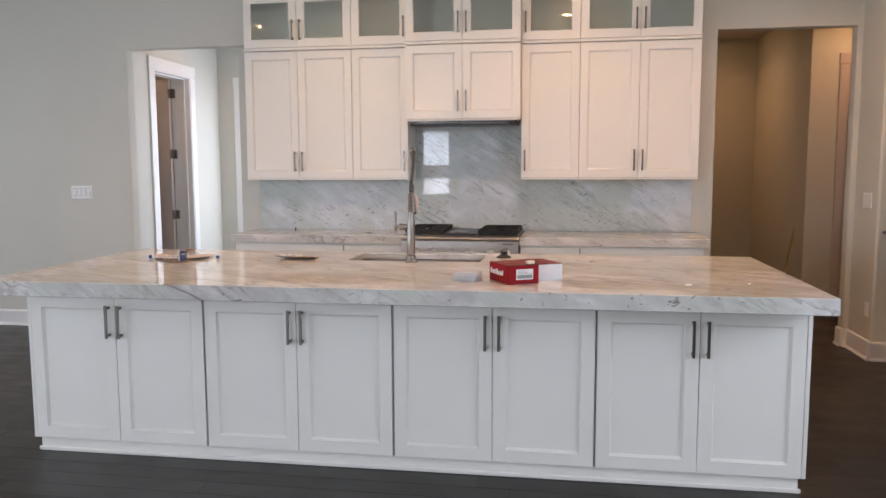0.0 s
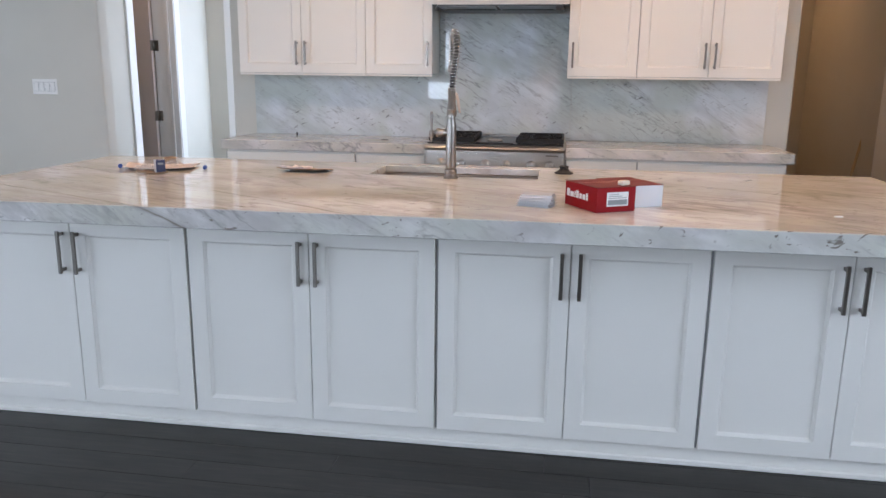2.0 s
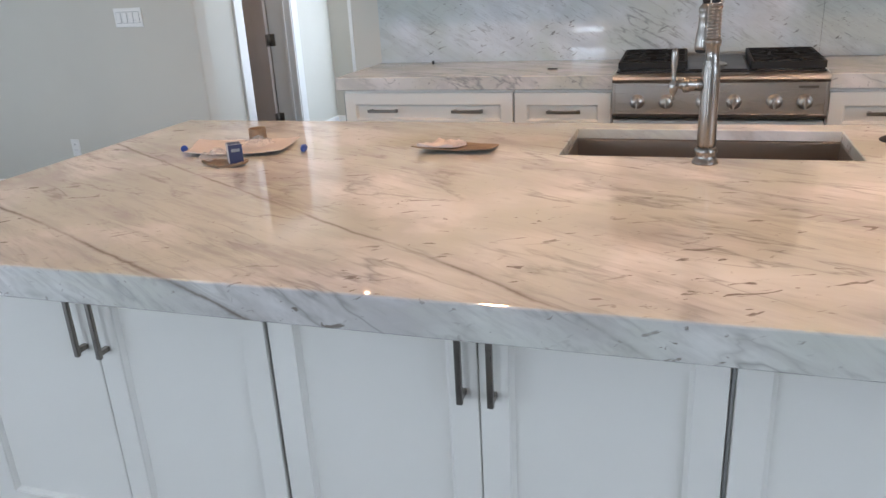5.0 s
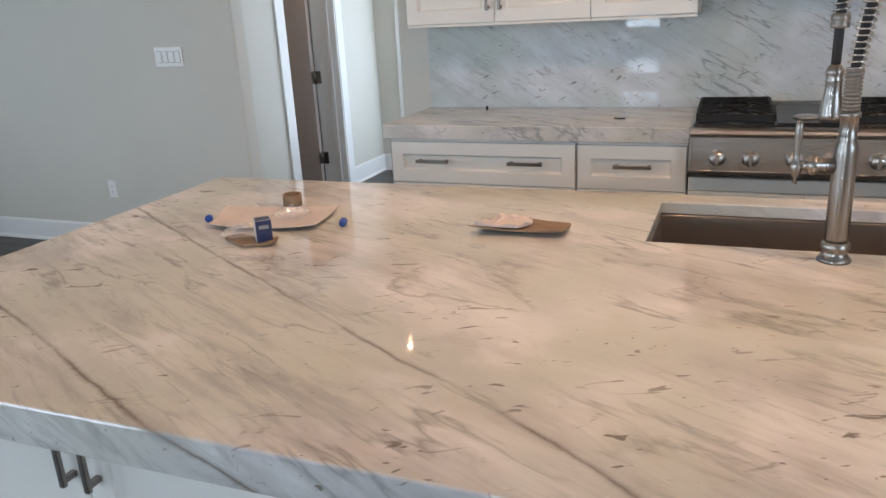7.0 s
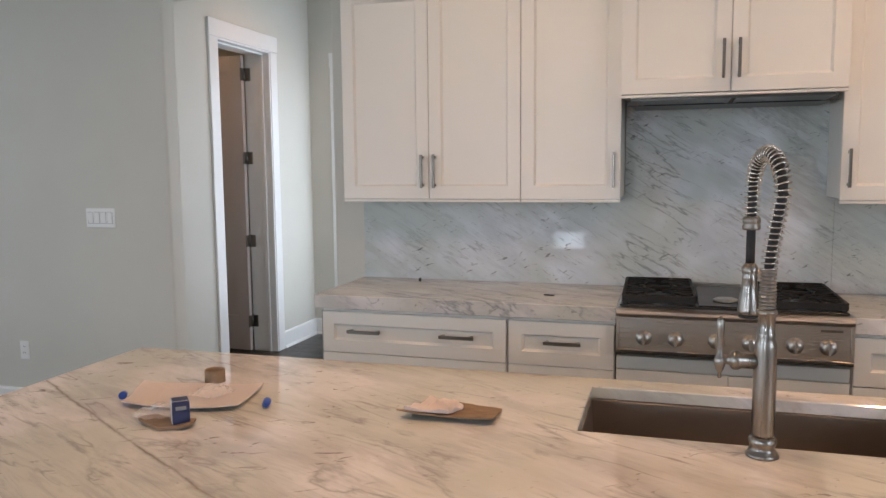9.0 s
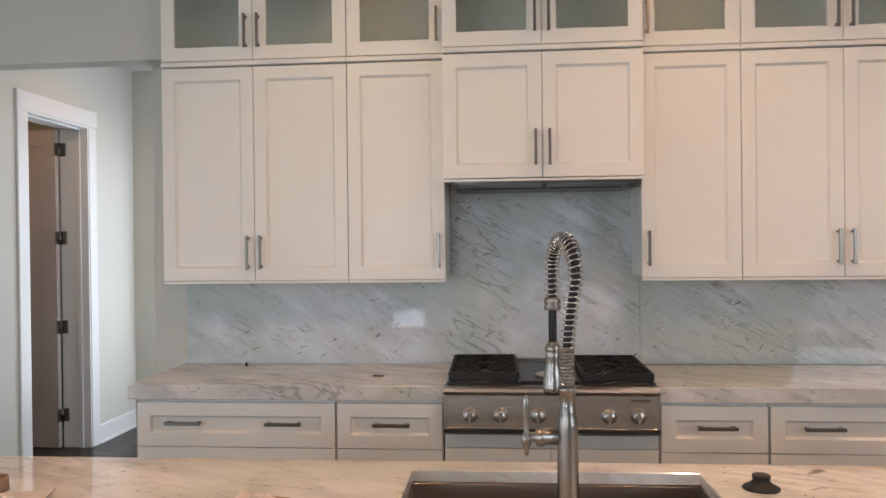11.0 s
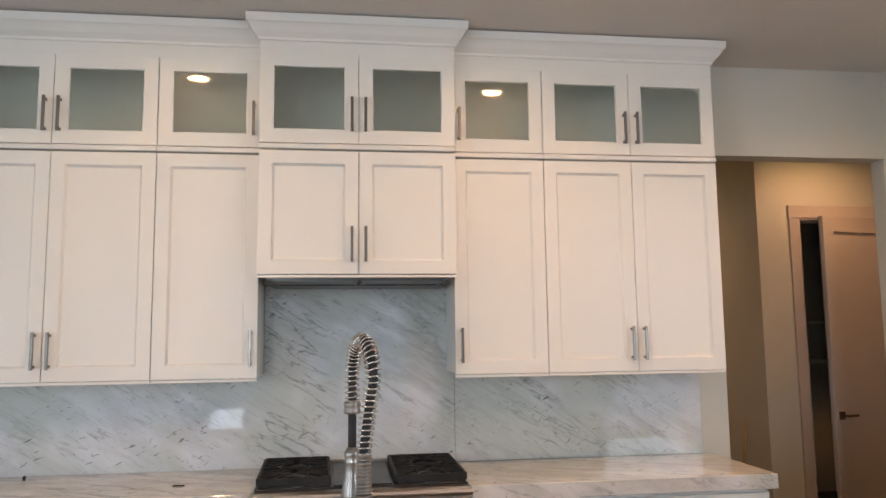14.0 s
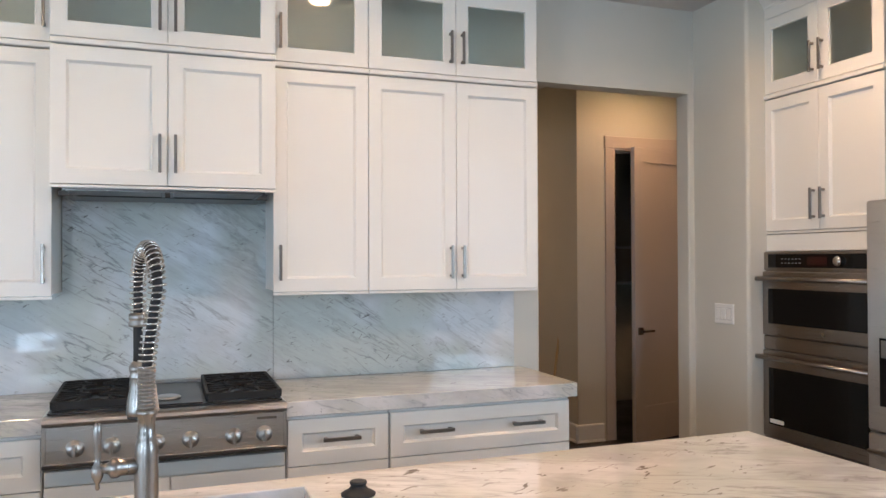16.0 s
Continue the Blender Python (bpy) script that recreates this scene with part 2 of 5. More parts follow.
        broken = ramp(t, noise_tex(t, tc.outputs["Object"], 4.5, 4), [(0.34, 0.25), (0.6, 0.9)])
        for nx, ny, c, w in veins:
            d = calc(t, "ADD", calc(t, "MULTIPLY", sep.outputs[0], nx), calc(t, "MULTIPLY", sep.outputs[1], ny))
            d = calc(t, "ADD", calc(t, "SUBTRACT", d, c), wob)
            d = calc(t, "ADD", d, calc(t, "MULTIPLY", sep.outputs[2], 0.95))
            near = ramp(t, calc(t, "ABSOLUTE", d), [(0.0, 1.0), (w * 0.8, 0.50), (w * 2.4, 0.0)])
            col = mix(t, calc(t, "MULTIPLY", near, broken), col, (grey[0] * 0.66, grey[1] * 0.55, grey[2] * 0.46))
    t.links.new(col, b.inputs["Base Color"])
    t.links.new(ramp(t, noise_tex(t, plain, 5, 3), [(0.3, gloss * 0.7), (0.7, gloss * 1.3)]), b.inputs["Roughness"])
    return m


# the line of a vein in plan through two places
def vein(x0, y0, x1, y1, w):
    n = Vector((y0 - y1, x1 - x0)).normalized()
    # 0.868 undoes the lean by height at the top's level
    return (n.x, n.y, n.x * x0 + n.y * y0 + 0.868, w)


TOPSTONE = marble("island_marble", (35, 0, -27), (0.765, 0.74, 0.72), (0.25, 0.23, 0.21), 1.0,
                  [vein(-1.936, -2.215, -0.243, -3.243, 0.0036), vein(-1.490, -3.015, -0.966, -3.252, 0.0036)], 0.95, 1.15, 0.035, 1.0, 0.75, 0.15)
SPLASHSTONE = marble("backsplash_marble", (90, 31, 0), (0.70, 0.74, 0.775), (0.15, 0.16, 0.17), 2.0, (), 0.40, 0.95, 0.010, 0.80, 0.40, 0.70)
COUNTERSTONE = marble("counter_marble", (40, 0, -25), (0.73, 0.70, 0.685), (0.19, 0.20, 0.215), 3.0, (), 0.70, 0.8, 0.08, 0.8, 0.9)


def floor_wood():
    m, t, b = material("dark_stained_oak", (0.03, 0.025, 0.022), 0.32)
    info = t.nodes.new("ShaderNodeObjectInfo")
    geo = t.nodes.new("ShaderNodeNewGeometry")
    rnd = calc(t, "FRACT", calc(t, "ADD", info.outputs["Random"], geo.outputs["Random Per Island"]))
    tc = t.nodes.new("ShaderNodeTexCoord")
    add = t.nodes.new("ShaderNodeVectorMath")
    add.operation = "ADD"
    t.links.new(tc.outputs["Object"], add.inputs[0])
    comb = t.nodes.new("ShaderNodeCombineXYZ")
    t.links.new(calc(t, "MULTIPLY", rnd, 37.0), comb.inputs[2])
    t.links.new(comb.outputs[0], add.inputs[1])
    mp = t.nodes.new("ShaderNodeMapping")
    mp.inputs["Scale"].default_value = (1.5, 22, 1)
    t.links.new(add.outputs[0], mp.inputs[0])
    grain = noise_tex(t, mp.outputs[0], 3.5, 7, 0.65, 0.6)
    col = ramp(t, grain, [(0.30, (0.014, 0.012, 0.011)), (0.55, (0.027, 0.022, 0.019)), (0.75, (0.046, 0.036, 0.030))])
    shade = ramp(t, rnd, [(0.0, 0.72), (1.0, 1.25)])
    col = mix(t, 1.0, col, shade, "MULTIPLY")
    t.links.new(col, b.inputs["Base Color"])
    b.inputs["Specular IOR Level"].default_value = 0.36
    dust = noise_tex(t, tc.outputs["Object"], 3, 5)
    t.links.new(ramp(t, dust, [(0.3, 0.27), (0.75, 0.45)]), b.inputs["Roughness"])
    bump(t, b, grain, 0.15, 0.001)
    return m


FLOORWOOD = floor_wood()
GRASS = painted("lawn", (0.06, 0.10, 0.03), 0.9, 0.3, 40, 0.4)


# ---- mesh helpers ----
def merge(bm, other):
    me = bpy.data.meshes.new("temporary")
    other.to_mesh(me)
    other.free()
    bm.from_mesh(me)
    bpy.data.meshes.remove(me)


def box(bm, x0, x1, y0, y1, z0, z1, bevel=0.0, segments=1, upright_only=False):
    b = bmesh.new()
    bmesh.ops.create_cube(b, size=1, matrix=Matrix.Translation(((x0 + x1) / 2, (y0 + y1) / 2, (z0 + z1) / 2)) @ Matrix.Diagonal((x1 - x0, y1 - y0, z1 - z0, 1)))
    if bevel:
        edges = [e for e in b.edges if not upright_only or abs(e.verts[0].co.z - e.verts[1].co.z) > 1e-5]
        bmesh.ops.bevel(b, geom=edges, offset=bevel, segments=segments, affect="EDGES", profile=0.5)
    merge(bm, b)
    return bm


def boxes(*rows, bevel=0.0):
    bm = bmesh.new()
    for r in rows:
        box(bm, *r, bevel=bevel)
    return bm


def lathe(bm, profile, at=(0, 0, 0), turn=None, seg=28):
    """Turn a profile of (radius, height) round z, then by turn, then move it."""
    m = Matrix.Translation(at) @ (turn or Matrix.Identity(4))
    rings = []
    for r, h in profile:
        rings.append([bm.verts.new(m @ Vector((r * math.cos(2 * math.pi * k / seg), r * math.sin(2 * math.pi * k / seg), h))) for k in range(seg)])
    for a, b in zip(rings, rings[1:]):
        for k in range(seg):
            f = bm.faces.new((a[k], a[(k + 1) % seg], b[(k + 1) % seg], b[k]))
            f.smooth = True
    bm.faces.new(rings[0][::-1])
    bm.faces.new(rings[-1])
    return bm


def tube(bm, pts, r, seg=8, square=False):
    """A rod of even thickness along a line of places. r may be a list."""
    pts = [Vector(p) for p in pts]
    n = 4 if square else seg
    side = None
    rings = []
    for i, p in enumerate(pts):
        way = (pts[min(i + 1, len(pts) - 1)] - pts[max(i - 1, 0)]).normalized()
        if side is None:
            side = way.orthogonal().normalized()
            if square:
                side = way.cross(Vector((0, 0, 1)))
                side = (side if side.length > 1e-3 else way.orthogonal()).normalized()
                side = (Matrix.Rotation(radians(45), 3, way) @ side)
        side = (side - way * side.dot(way)).normalized()
        up = way.cross(side)
        rad = r[i] if isinstance(r, (list, tuple)) else r
        rings.append([bm.verts.new(p + rad * (side * math.cos(2 * math.pi * k / n) + up * math.sin(2 * math.pi * k / n))) for k in range(n)])
    for a, b in zip(rings, rings[1:]):
        for k in range(n):
            f = bm.faces.new((a[k], a[(k + 1) % n], b[(k + 1) % n], b[k]))
            f.smooth = not square
    bm.faces.new(rings[0][::-1])
    bm.faces.new(rings[-1])
    return bm


def nested(bm, x0, x1, z0, z1, rings, close=True):
    """Rectangles inside one another, facing -y: rows of (inset, y). Joined in order, the last one filled."""
    loops = []
    for inset, y in rings:
        loops.append([bm.verts.new(c) for c in ((x0 + inset, y, z0 + inset), (x1 - inset, y, z0 + inset), (x1 - inset, y, z1 - inset), (x0 + inset, y, z1 - inset))])
    for a, b in zip(loops, loops[1:]):
        for k in range(4):
            bm.faces.new((a[k], a[(k + 1) % 4], b[(k + 1) % 4], b[k]))
    if close:
        bm.faces.new(loops[0][::-1])
        bm.faces.new(loops[-1])
    return bm


def mesh_of(name, bm, mat):
    bmesh.ops.recalc_face_normals(bm, faces=bm.faces[:])
    me = bpy.data.meshes.new(name)
    bm.to_mesh(me)
    bm.free()
    me.materials.append(mat)
    return me


def part(name, bm, mat, parent, label=""):
    ob = new(name, mesh_of(name, bm, mat))
    ob.parent = parent
    if label:
        ob["label"] = label
    return ob


def solid(name, bm, mat, label="", category="", group="", kind=""):
    return tagged(new(name, mesh_of(name, bm, mat)), label, category, group, kind)


def thing(name, m, label, category, group=""):
    ob = new(name)
    ob.empty_display_size = 0.1
    ob.matrix_basis = m
    return tagged(ob, label, category, group)


def structure(name, bm, mat, label, category=""):
    return solid(name, bm, mat, label, category or name.split("_")[0], "", "structure")


# ---- large structure ----
LEFT, RIGHT, REAR, DEEP = -6.2, 3.9, -10.4, 4.0
W = 0.12
OPEN_L, OPEN_R, OPEN_TOP_L, OPEN_TOP_R = (-3.028, -2.060), (1.996, 3.030), 2.490, 2.533

floor = structure("floor", boxes((LEFT - W, RIGHT + W, REAR - W, 0, -0.15, -0.012), (LEFT - W, 4.8, 0, DEEP + W, -0.15, -0.012)), FLOORWOOD, "dark stained oak plank floor")
ceiling = structure("ceiling", boxes((LEFT - W, RIGHT + W, REAR - W, 0, CEIL, CEIL + 0.15), (LEFT - W, 4.8, 0, DEEP + W, CEIL, CEIL + 0.15)), CEILING, "smooth painted grey-beige ceiling")


def wall_run(name, rows, label="greige painted drywall", bevel=0.012):
    bm = bmesh.new()
    for r in rows:
        box(bm, *r, bevel=bevel, segments=3, upright_only=True)
    return structure(name, bm, WALL, label, "wall")


# the stretch beside the hall opening stands a little forward
STEP = (-3.008, -0.20)
wall_run("wall_north", [
    (LEFT, STEP[0], STEP[1], STEP[1] + W, 0, CEIL), (OPEN_L[1], OPEN_R[0], 0, W, 0, CEIL), (OPEN_R[1], RIGHT + W, 0, W, 0, CEIL)])
wall_run("wall_north_header", [(STEP[0] - 0.02, -1.8575, STEP[1] + 0.001, STEP[1] + W - 0.001, OPEN_TOP_L, CEIL), (OPEN_R[0] - 0.02, OPEN_R[1] + 0.02, 0.001, W - 0.001, OPEN_TOP_R, CEIL)],
         "greige painted drywall over the cased openings", 0.0)
wall_run("wall_east_stub", [(3.072, RIGHT, -0.462, 0.05, 0, CEIL)], "greige painted wall end beside the oven cabinet", 0.02)
# this window is added out of view, to let in fill from the east
ADDED_WIN_R = (-6.9, -4.0)
wall_run("wall_east", [(RIGHT, RIGHT + W, REAR, ADDED_WIN_R[0], 0, CEIL), (RIGHT, RIGHT + W, ADDED_WIN_R[1], 0, 0, CEIL), (RIGHT, RIGHT + W, *ADDED_WIN_R, 0, 1.3), (RIGHT, RIGHT + W, *ADDED_WIN_R, 2.7, CEIL)], bevel=0.0)
# rear wall with one glazed door
REAR_DOOR = (-2.5, -1.68)
rear = [(LEFT, REAR_DOOR[0], REAR - W, REAR, 0, CEIL), (REAR_DOOR[1], RIGHT, REAR - W, REAR, 0, CEIL), (*REAR_DOOR, REAR - W, REAR, 2.45, CEIL)]
wall_run("wall_south", rear, bevel=0.0)
# the second west window is added, unseen, as an opening for fill
WIN_L, ADDED_WIN_L2 = (-5.7, -0.9), (-9.4, -6.6)
wall_run("wall_west", [(LEFT - W, LEFT, REAR, ADDED_WIN_L2[0], 0, CEIL), (LEFT - W, LEFT, ADDED_WIN_L2[1], WIN_L[0], 0, CEIL), (LEFT - W, LEFT, WIN_L[1], DEEP, 0, CEIL),
                       (LEFT - W, LEFT, *ADDED_WIN_L2, 0, 0.5), (LEFT - W, LEFT, *ADDED_WIN_L2, 2.7, CEIL),
                       (LEFT - W, LEFT, *WIN_L, 0, 0.5), (LEFT - W, LEFT, *WIN_L, 2.7, CEIL)], bevel=0.0)

# hall behind the cased opening beside the pale wall, with a closet off it
HX, HY, HW = -3.38, 2.35, 0.20
D0, D1, DTOP = 0.888, 1.640, 2.468
wall_run("wall_hall_west", [(HX - HW, HX, STEP[1] + W, D0, 0, CEIL), (HX - HW, HX, D1, HY + W, 0, CEIL)], "pale painted hall wall", 0.0)
wall_run("wall_hall_west_header", [(HX - HW, HX, D0, D1, DTOP, CEIL)], "pale painted wall over the hall door", 0.0)
G0, G1, GTOP = -3.07, -2.15, 2.42
wall_run("wall_hall_north", [(HX, G0, HY, HY + W, 0, CEIL), (G1, -0.6, HY, HY + W, 0, CEIL), (G0, G1, HY, HY + W, GTOP, CEIL)], "pale painted hall end wall", 0.0)
WIN_H = (0.55, 1.85)
wall_run("wall_hall_east", [(-0.6, -0.6 + W, W, WIN_H[0], 0, CEIL), (-0.6, -0.6 + W, WIN_H[1], HY, 0, CEIL), (-0.6, -0.6 + W, *WIN_H, 0, 0.55), (-0.6, -0.6 + W, *WIN_H, 2.55, CEIL)], bevel=0.0)
wall_run("wall_closet", [(-5.2, -5.08, W, DEEP, 0, CEIL), (-5.08, HX - HW, HY + 0.1, HY + 0.22, 0, CEIL)], "painted closet wall", 0.0)

# passage behind the other cased opening, with the pantry
KY, KX, PY = 3.80, 3.17, 1.61
P0, P1, PTOP = 3.510, 4.290, 2.443
wall_run("wall_passage_west", [(1.4, 1.5, W, KY, 0, CEIL)], "painted passage wall", 0.0)
wall_run("wall_passage_far", [(1.4, KX, KY, KY + 0.1, 0, CEIL)], "painted far end of the dark passage", 0.0)
wall_run("wall_passage_east", [(KX, KX + W, PY + W, DEEP, 0, CEIL)], "painted passage wall in shade", 0.0)
wall_run("wall_passage_north", [(KX, P0, PY, PY + W, 0, CEIL), (P1, 4.8, PY, PY + W, 0, CEIL), (P0, P1, PY, PY + W, PTOP, CEIL)], "painted wall round the pantry door", 0.0)
wall_run("wall_passage_ends", [(4.7, 4.8, W, DEEP, 0, CEIL), (RIGHT + W, 4.7, 0, W, 0, CEIL)], "painted passage end wall", 0.0)
wall_run("wall_pantry", [(KX + W, 4.7, 3.1, 3.2, 0, CEIL)], "painted pantry wall", 0.0)
wall_run("wall_outer_north", [(LEFT, 4.8, DEEP, DEEP + W, 0, CEIL)], bevel=0.0)


# baseboards: a tall flat board with a small eased top and a shoe at the floor
def baseboard(name, x0, y0, x1, y1, side):
    """Along the line from (x0, y0) to (x1, y1), standing out by the side (unit x, y)."""
    bm = bmesh.new()
    d = Vector((x1 - x0, y1 - y0, 0))
    n = Vector((side[0], side[1], 0))
    prof = [(0, 0.001), (0.028, 0.001), (0.028, 0.010), (0.022, 0.020), (0.016, 0.022), (0.016, 0.135), (0.011, 0.145), (0, 0.147)]
    a = [bm.verts.new(Vector((x0, y0, 0)) + n * o + Vector((0, 0, h))) for o, h in prof]
    b = [bm.verts.new(v.co + d) for v in a]
    for k in range(len(a)):
        j = (k + 1) % len(a)
        bm.faces.new((a[k], a[j], b[j], b[k]))
    bm.faces.new(a[::-1])
    bm.faces.new(b)
    return structure(name, bm, TRIM, "white painted baseboard with a shoe moulding", "baseboard")


baseboard("baseboard", LEFT, STEP[1], STEP[0] + 0.028, STEP[1], (0, -1))
baseboard("baseboard", OPEN_R[1], 0, 3.072 + 0.0, 0, (0, -1))
baseboard("baseboard", OPEN_R[1], 0.0, OPEN_R[1], W, (-1, 0))
baseboard("baseboard", 3.072, 0.0, 3.072, -0.462 - 0.028, (-1, 0))
baseboard("baseboard", 3.072 - 0.028, -0.462, 3.19, -0.462, (0, -1))
baseboard("baseboard", STEP[0], STEP[1], STEP[0], STEP[1] + W, (1, 0))
baseboard("baseboard", HX, D1 + 0.10, HX, HY, (1, 0))
baseboard("baseboard", HX, HY, G0 - 0.1, HY, (0, -1))
baseboard("baseboard", HX, STEP[1] + W, HX, D0 - 0.1, (1, 0))
baseboard("baseboard", 1.5, KY, KX, KY, (0, -1))
baseboard("baseboard", KX, PY - 0.028, KX, KY, (-1, 0))
baseboard("baseboard", KX - 0.028, PY, P0 - 0.1, PY, (0, -1))
baseboard("baseboard", LEFT, REAR, LEFT, 0, (1, 0))


def casing(name, lo, hi, top, wide, m, deep=W, paint=TRIM):
    """Flat casing round a doorway in the plane y = 0, facing -y, set by m; with the jamb and its stop behind it."""
    bm = bmesh.new()
    box(bm, lo - wide, lo + 0.004, -0.018, 0, 0, top - 0.004, 0.003)
    box(bm, hi - 0.004, hi + wide, -0.018, 0, 0, top - 0.004, 0.003)
    box(bm, lo - wide - 0.006, hi + wide + 0.006, -0.022, 0, top - 0.004, top + wide + 0.02, 0.003)
    box(bm, lo - 0.001, lo + 0.018, -0.012, deep + 0.012, 0, top, 0.002)
    box(bm, hi - 0.018, hi + 0.001, -0.012, deep + 0.012, 0, top, 0.002)
    box(bm, lo + 0.018, hi - 0.018, -0.012, deep + 0.012, top - 0.018, top, 0.002)
    box(bm, lo + 0.018, lo + 0.030, 0.045, 0.075, 0, top - 0.018, 0.002)
    box(bm, hi - 0.030, hi - 0.018, 0.045, 0.075, 0, top - 0.018, 0.002)
    box(bm, lo + 0.030, hi - 0.030, 0.045, 0.075, top - 0.030, top - 0.018, 0.002)
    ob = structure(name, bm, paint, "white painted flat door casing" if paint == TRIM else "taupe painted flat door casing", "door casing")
    ob.matrix_basis = m
    return ob


# the casing in the hall faces +x: local -y becomes +x
casing("trim_hall_door", 0.0, D1 - D0, DTOP, 0.10, pose(HX, D0, 0, 0, 0, 90), HW)
casing("trim_hall_end", G0, G1, GTOP, 0.10, pose(0, HY, 0))
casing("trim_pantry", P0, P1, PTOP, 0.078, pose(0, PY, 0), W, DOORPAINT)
casing("trim_rear_door", -REAR_DOOR[1], -REAR_DOOR[0], 2.45, 0.10, pose(0, REAR, 0, 0, 0, 180))


def panel_door(name, m, w, h, label, lever=None, hinges=()):
    """A two-panel interior door: local x from the hinge edge 0 to w, thickness along y from 0 to 0.04."""
    d = tagged(new(name), label, "door", "", "structure")
    d.matrix_basis = m
    bm = bmesh.new()
    s = 0.115
    box(bm, 0, s, 0, 0.04, 0.01, h, 0.002)
    box(bm, w - s, w, 0, 0.04, 0.01, h, 0.002)
    for z0, z1 in ((0.01, 0.30), (h - s, h)):
        box(bm, s - 0.001, w - s + 0.001, 0.0005, 0.0395, z0, z1)
    box(bm, s - 0.001, w - s + 0.001, 0.012, 0.028, 0.29, h - s + 0.01)
    part("leaf", bm, DOORPAINT, d)
    for z in hinges:
        bm = bmesh.new()
        box(bm, -0.016, 0.004, -0.006, 0.046, z - 0.05, z + 0.05, 0.003)
        tube(bm, [(-0.006, -0.008, z - 0.052), (-0.006, -0.008, z + 0.052)], 0.008, 10)
        part("hinge", bm, NICKEL, d, "satin nickel butt hinge")
    if lever:
        z, x, way = lever
        bm = bmesh.new()
        y0 = 0.04
        box(bm, x - 0.03, x + 0.03, y0, y0 + 0.008, z - 0.03, z + 0.03, 0.002)
        tube(bm, [(x, y0 + 0.006, z), (x, y0 + 0.05, z)], 0.009, 10)
        box(bm, min(x - 0.01 * way, x + 0.115 * way), max(x - 0.01 * way, x + 0.115 * way), y0 + 0.046, y0 + 0.058, z - 0.009, z + 0.009, 0.003)
        part("door_handle", bm, BRONZE, d, "bronze lever handle on a square rose")
    return d


# closet door, hinged at the far jamb and swung into the closet
panel_door("door_1", pose(HX - HW - 0.014, D1 - 0.030, 0, 0, 0, 176), 0.72, 2.44, "tall two-panel interior door swung open into a closet", None, ())
hx, hy = HX - HW - 0.012, D1 - 0.040
for z in (0.255, 0.93, 1.615, 2.29):
    bm = bmesh.new()
    box(bm, hx - 0.004, hx + 0.05, hy + 0.012, hy + 0.023, z - 0.05, z + 0.05, 0.002)
    box(bm, hx - 0.012, hx - 0.002, hy - 0.036, hy + 0.012, z - 0.05, z + 0.05, 0.002)
    tube(bm, [(hx + 0.0, hy + 0.010, z - 0.053), (hx + 0.0, hy + 0.010, z + 0.053)], 0.008, 10)
    structure("door_1_hinge", bm, NICKEL, "satin nickel butt hinge on the door jamb", "hinge")
# pantry door, ajar towards the passage
panel_door("door_2", pose(P1 - 0.02, PY - 0.004, 0, 0, 0, 195), 0.735, 2.425, "two-panel interior door standing ajar", (0.92, 0.675, -1), ())
# glazed outer doors, seen only in reflections and by their light
for nm, m, w, h in (("door_3", pose(REAR_DOOR[0] + 0.02, REAR - 0.07, 0), REAR_DOOR[1] - REAR_DOOR[0] - 0.04, 2.42), ("door_4", pose(G0 + 0.02, HY + 0.05, 0), G1 - G0 - 0.04, 2.38)):
    d = tagged(new(nm), "white outer door with two glass panes", "door", "", "structure")
    d.matrix_basis = m
    part("frame", boxes((0, 0.1, 0, 0.045, 0.01, h), (w - 0.1, w, 0, 0.045, 0.01, h), (0.1, w - 0.1, 0, 0.045, 0.01, 0.88),
                        (0.1, w - 0.1, 0, 0.045, 1.22, 1.52), (0.1, w - 0.1, 0, 0.045, 2.26, h)), TRIM, d)
    for z0, z1 in ((0.88, 1.22), (1.52, 2.26)):
        p = part("pane", boxes((0.1, w - 0.1, 0.018, 0.026, z0, z1)), WINDOWGLASS, d)
        p.visible_shadow = False


def window(name, m, w, h, bays):
    d = tagged(new(name), "unseen white framed window", "window", "", "structure")
    d.matrix_basis = m
    part("window_frame", boxes((0, w, 0, 0.06, 0, 0.05), (0, w, 0, 0.06, h - 0.05, h), *[(k * (w - 0.05) / bays, k * (w - 0.05) / bays + 0.05, 0.001, 0.059, 0.05, h - 0.05) for k in range(bays + 1)]), TRIM, d)
    part("window_sill", boxes((-0.04, w + 0.04, -0.05, 0.02, -0.03, 0.0), bevel=0.004), TRIM, d)
    for k in range(bays):
        a = k * (w - 0.05) / bays + 0.05
        p = part("pane", boxes((a, (k + 1) * (w - 0.05) / bays, 0.027, 0.033, 0.05, h - 0.05)), WINDOWGLASS, d)
        p.visible_shadow = False


window("window_1", pose(LEFT, WIN_L[0], 0.5, 0, 0, 90), WIN_L[1] - WIN_L[0], 2.2, 4)
# added window frame for the rear-left fill
window("window_2", pose(LEFT, ADDED_WIN_L2[0], 0.5, 0, 0, 90), ADDED_WIN_L2[1] - ADDED_WIN_L2[0], 2.2, 2)
# added east window round the right-hand fill lamp
window("window_3", pose(RIGHT, ADDED_WIN_R[1], 1.3, 0, 0, -90), ADDED_WIN_R[1] - ADDED_WIN_R[0], 1.4, 2)
window("window_4", pose(-0.6, WIN_H[1], 0.55, 0, 0, -90), WIN_H[1] - WIN_H[0], 2.0, 2)
structure("ground", boxes((-400, 400, -400, 400, -0.5, -0.3)), GRASS, "mown lawn round the house")


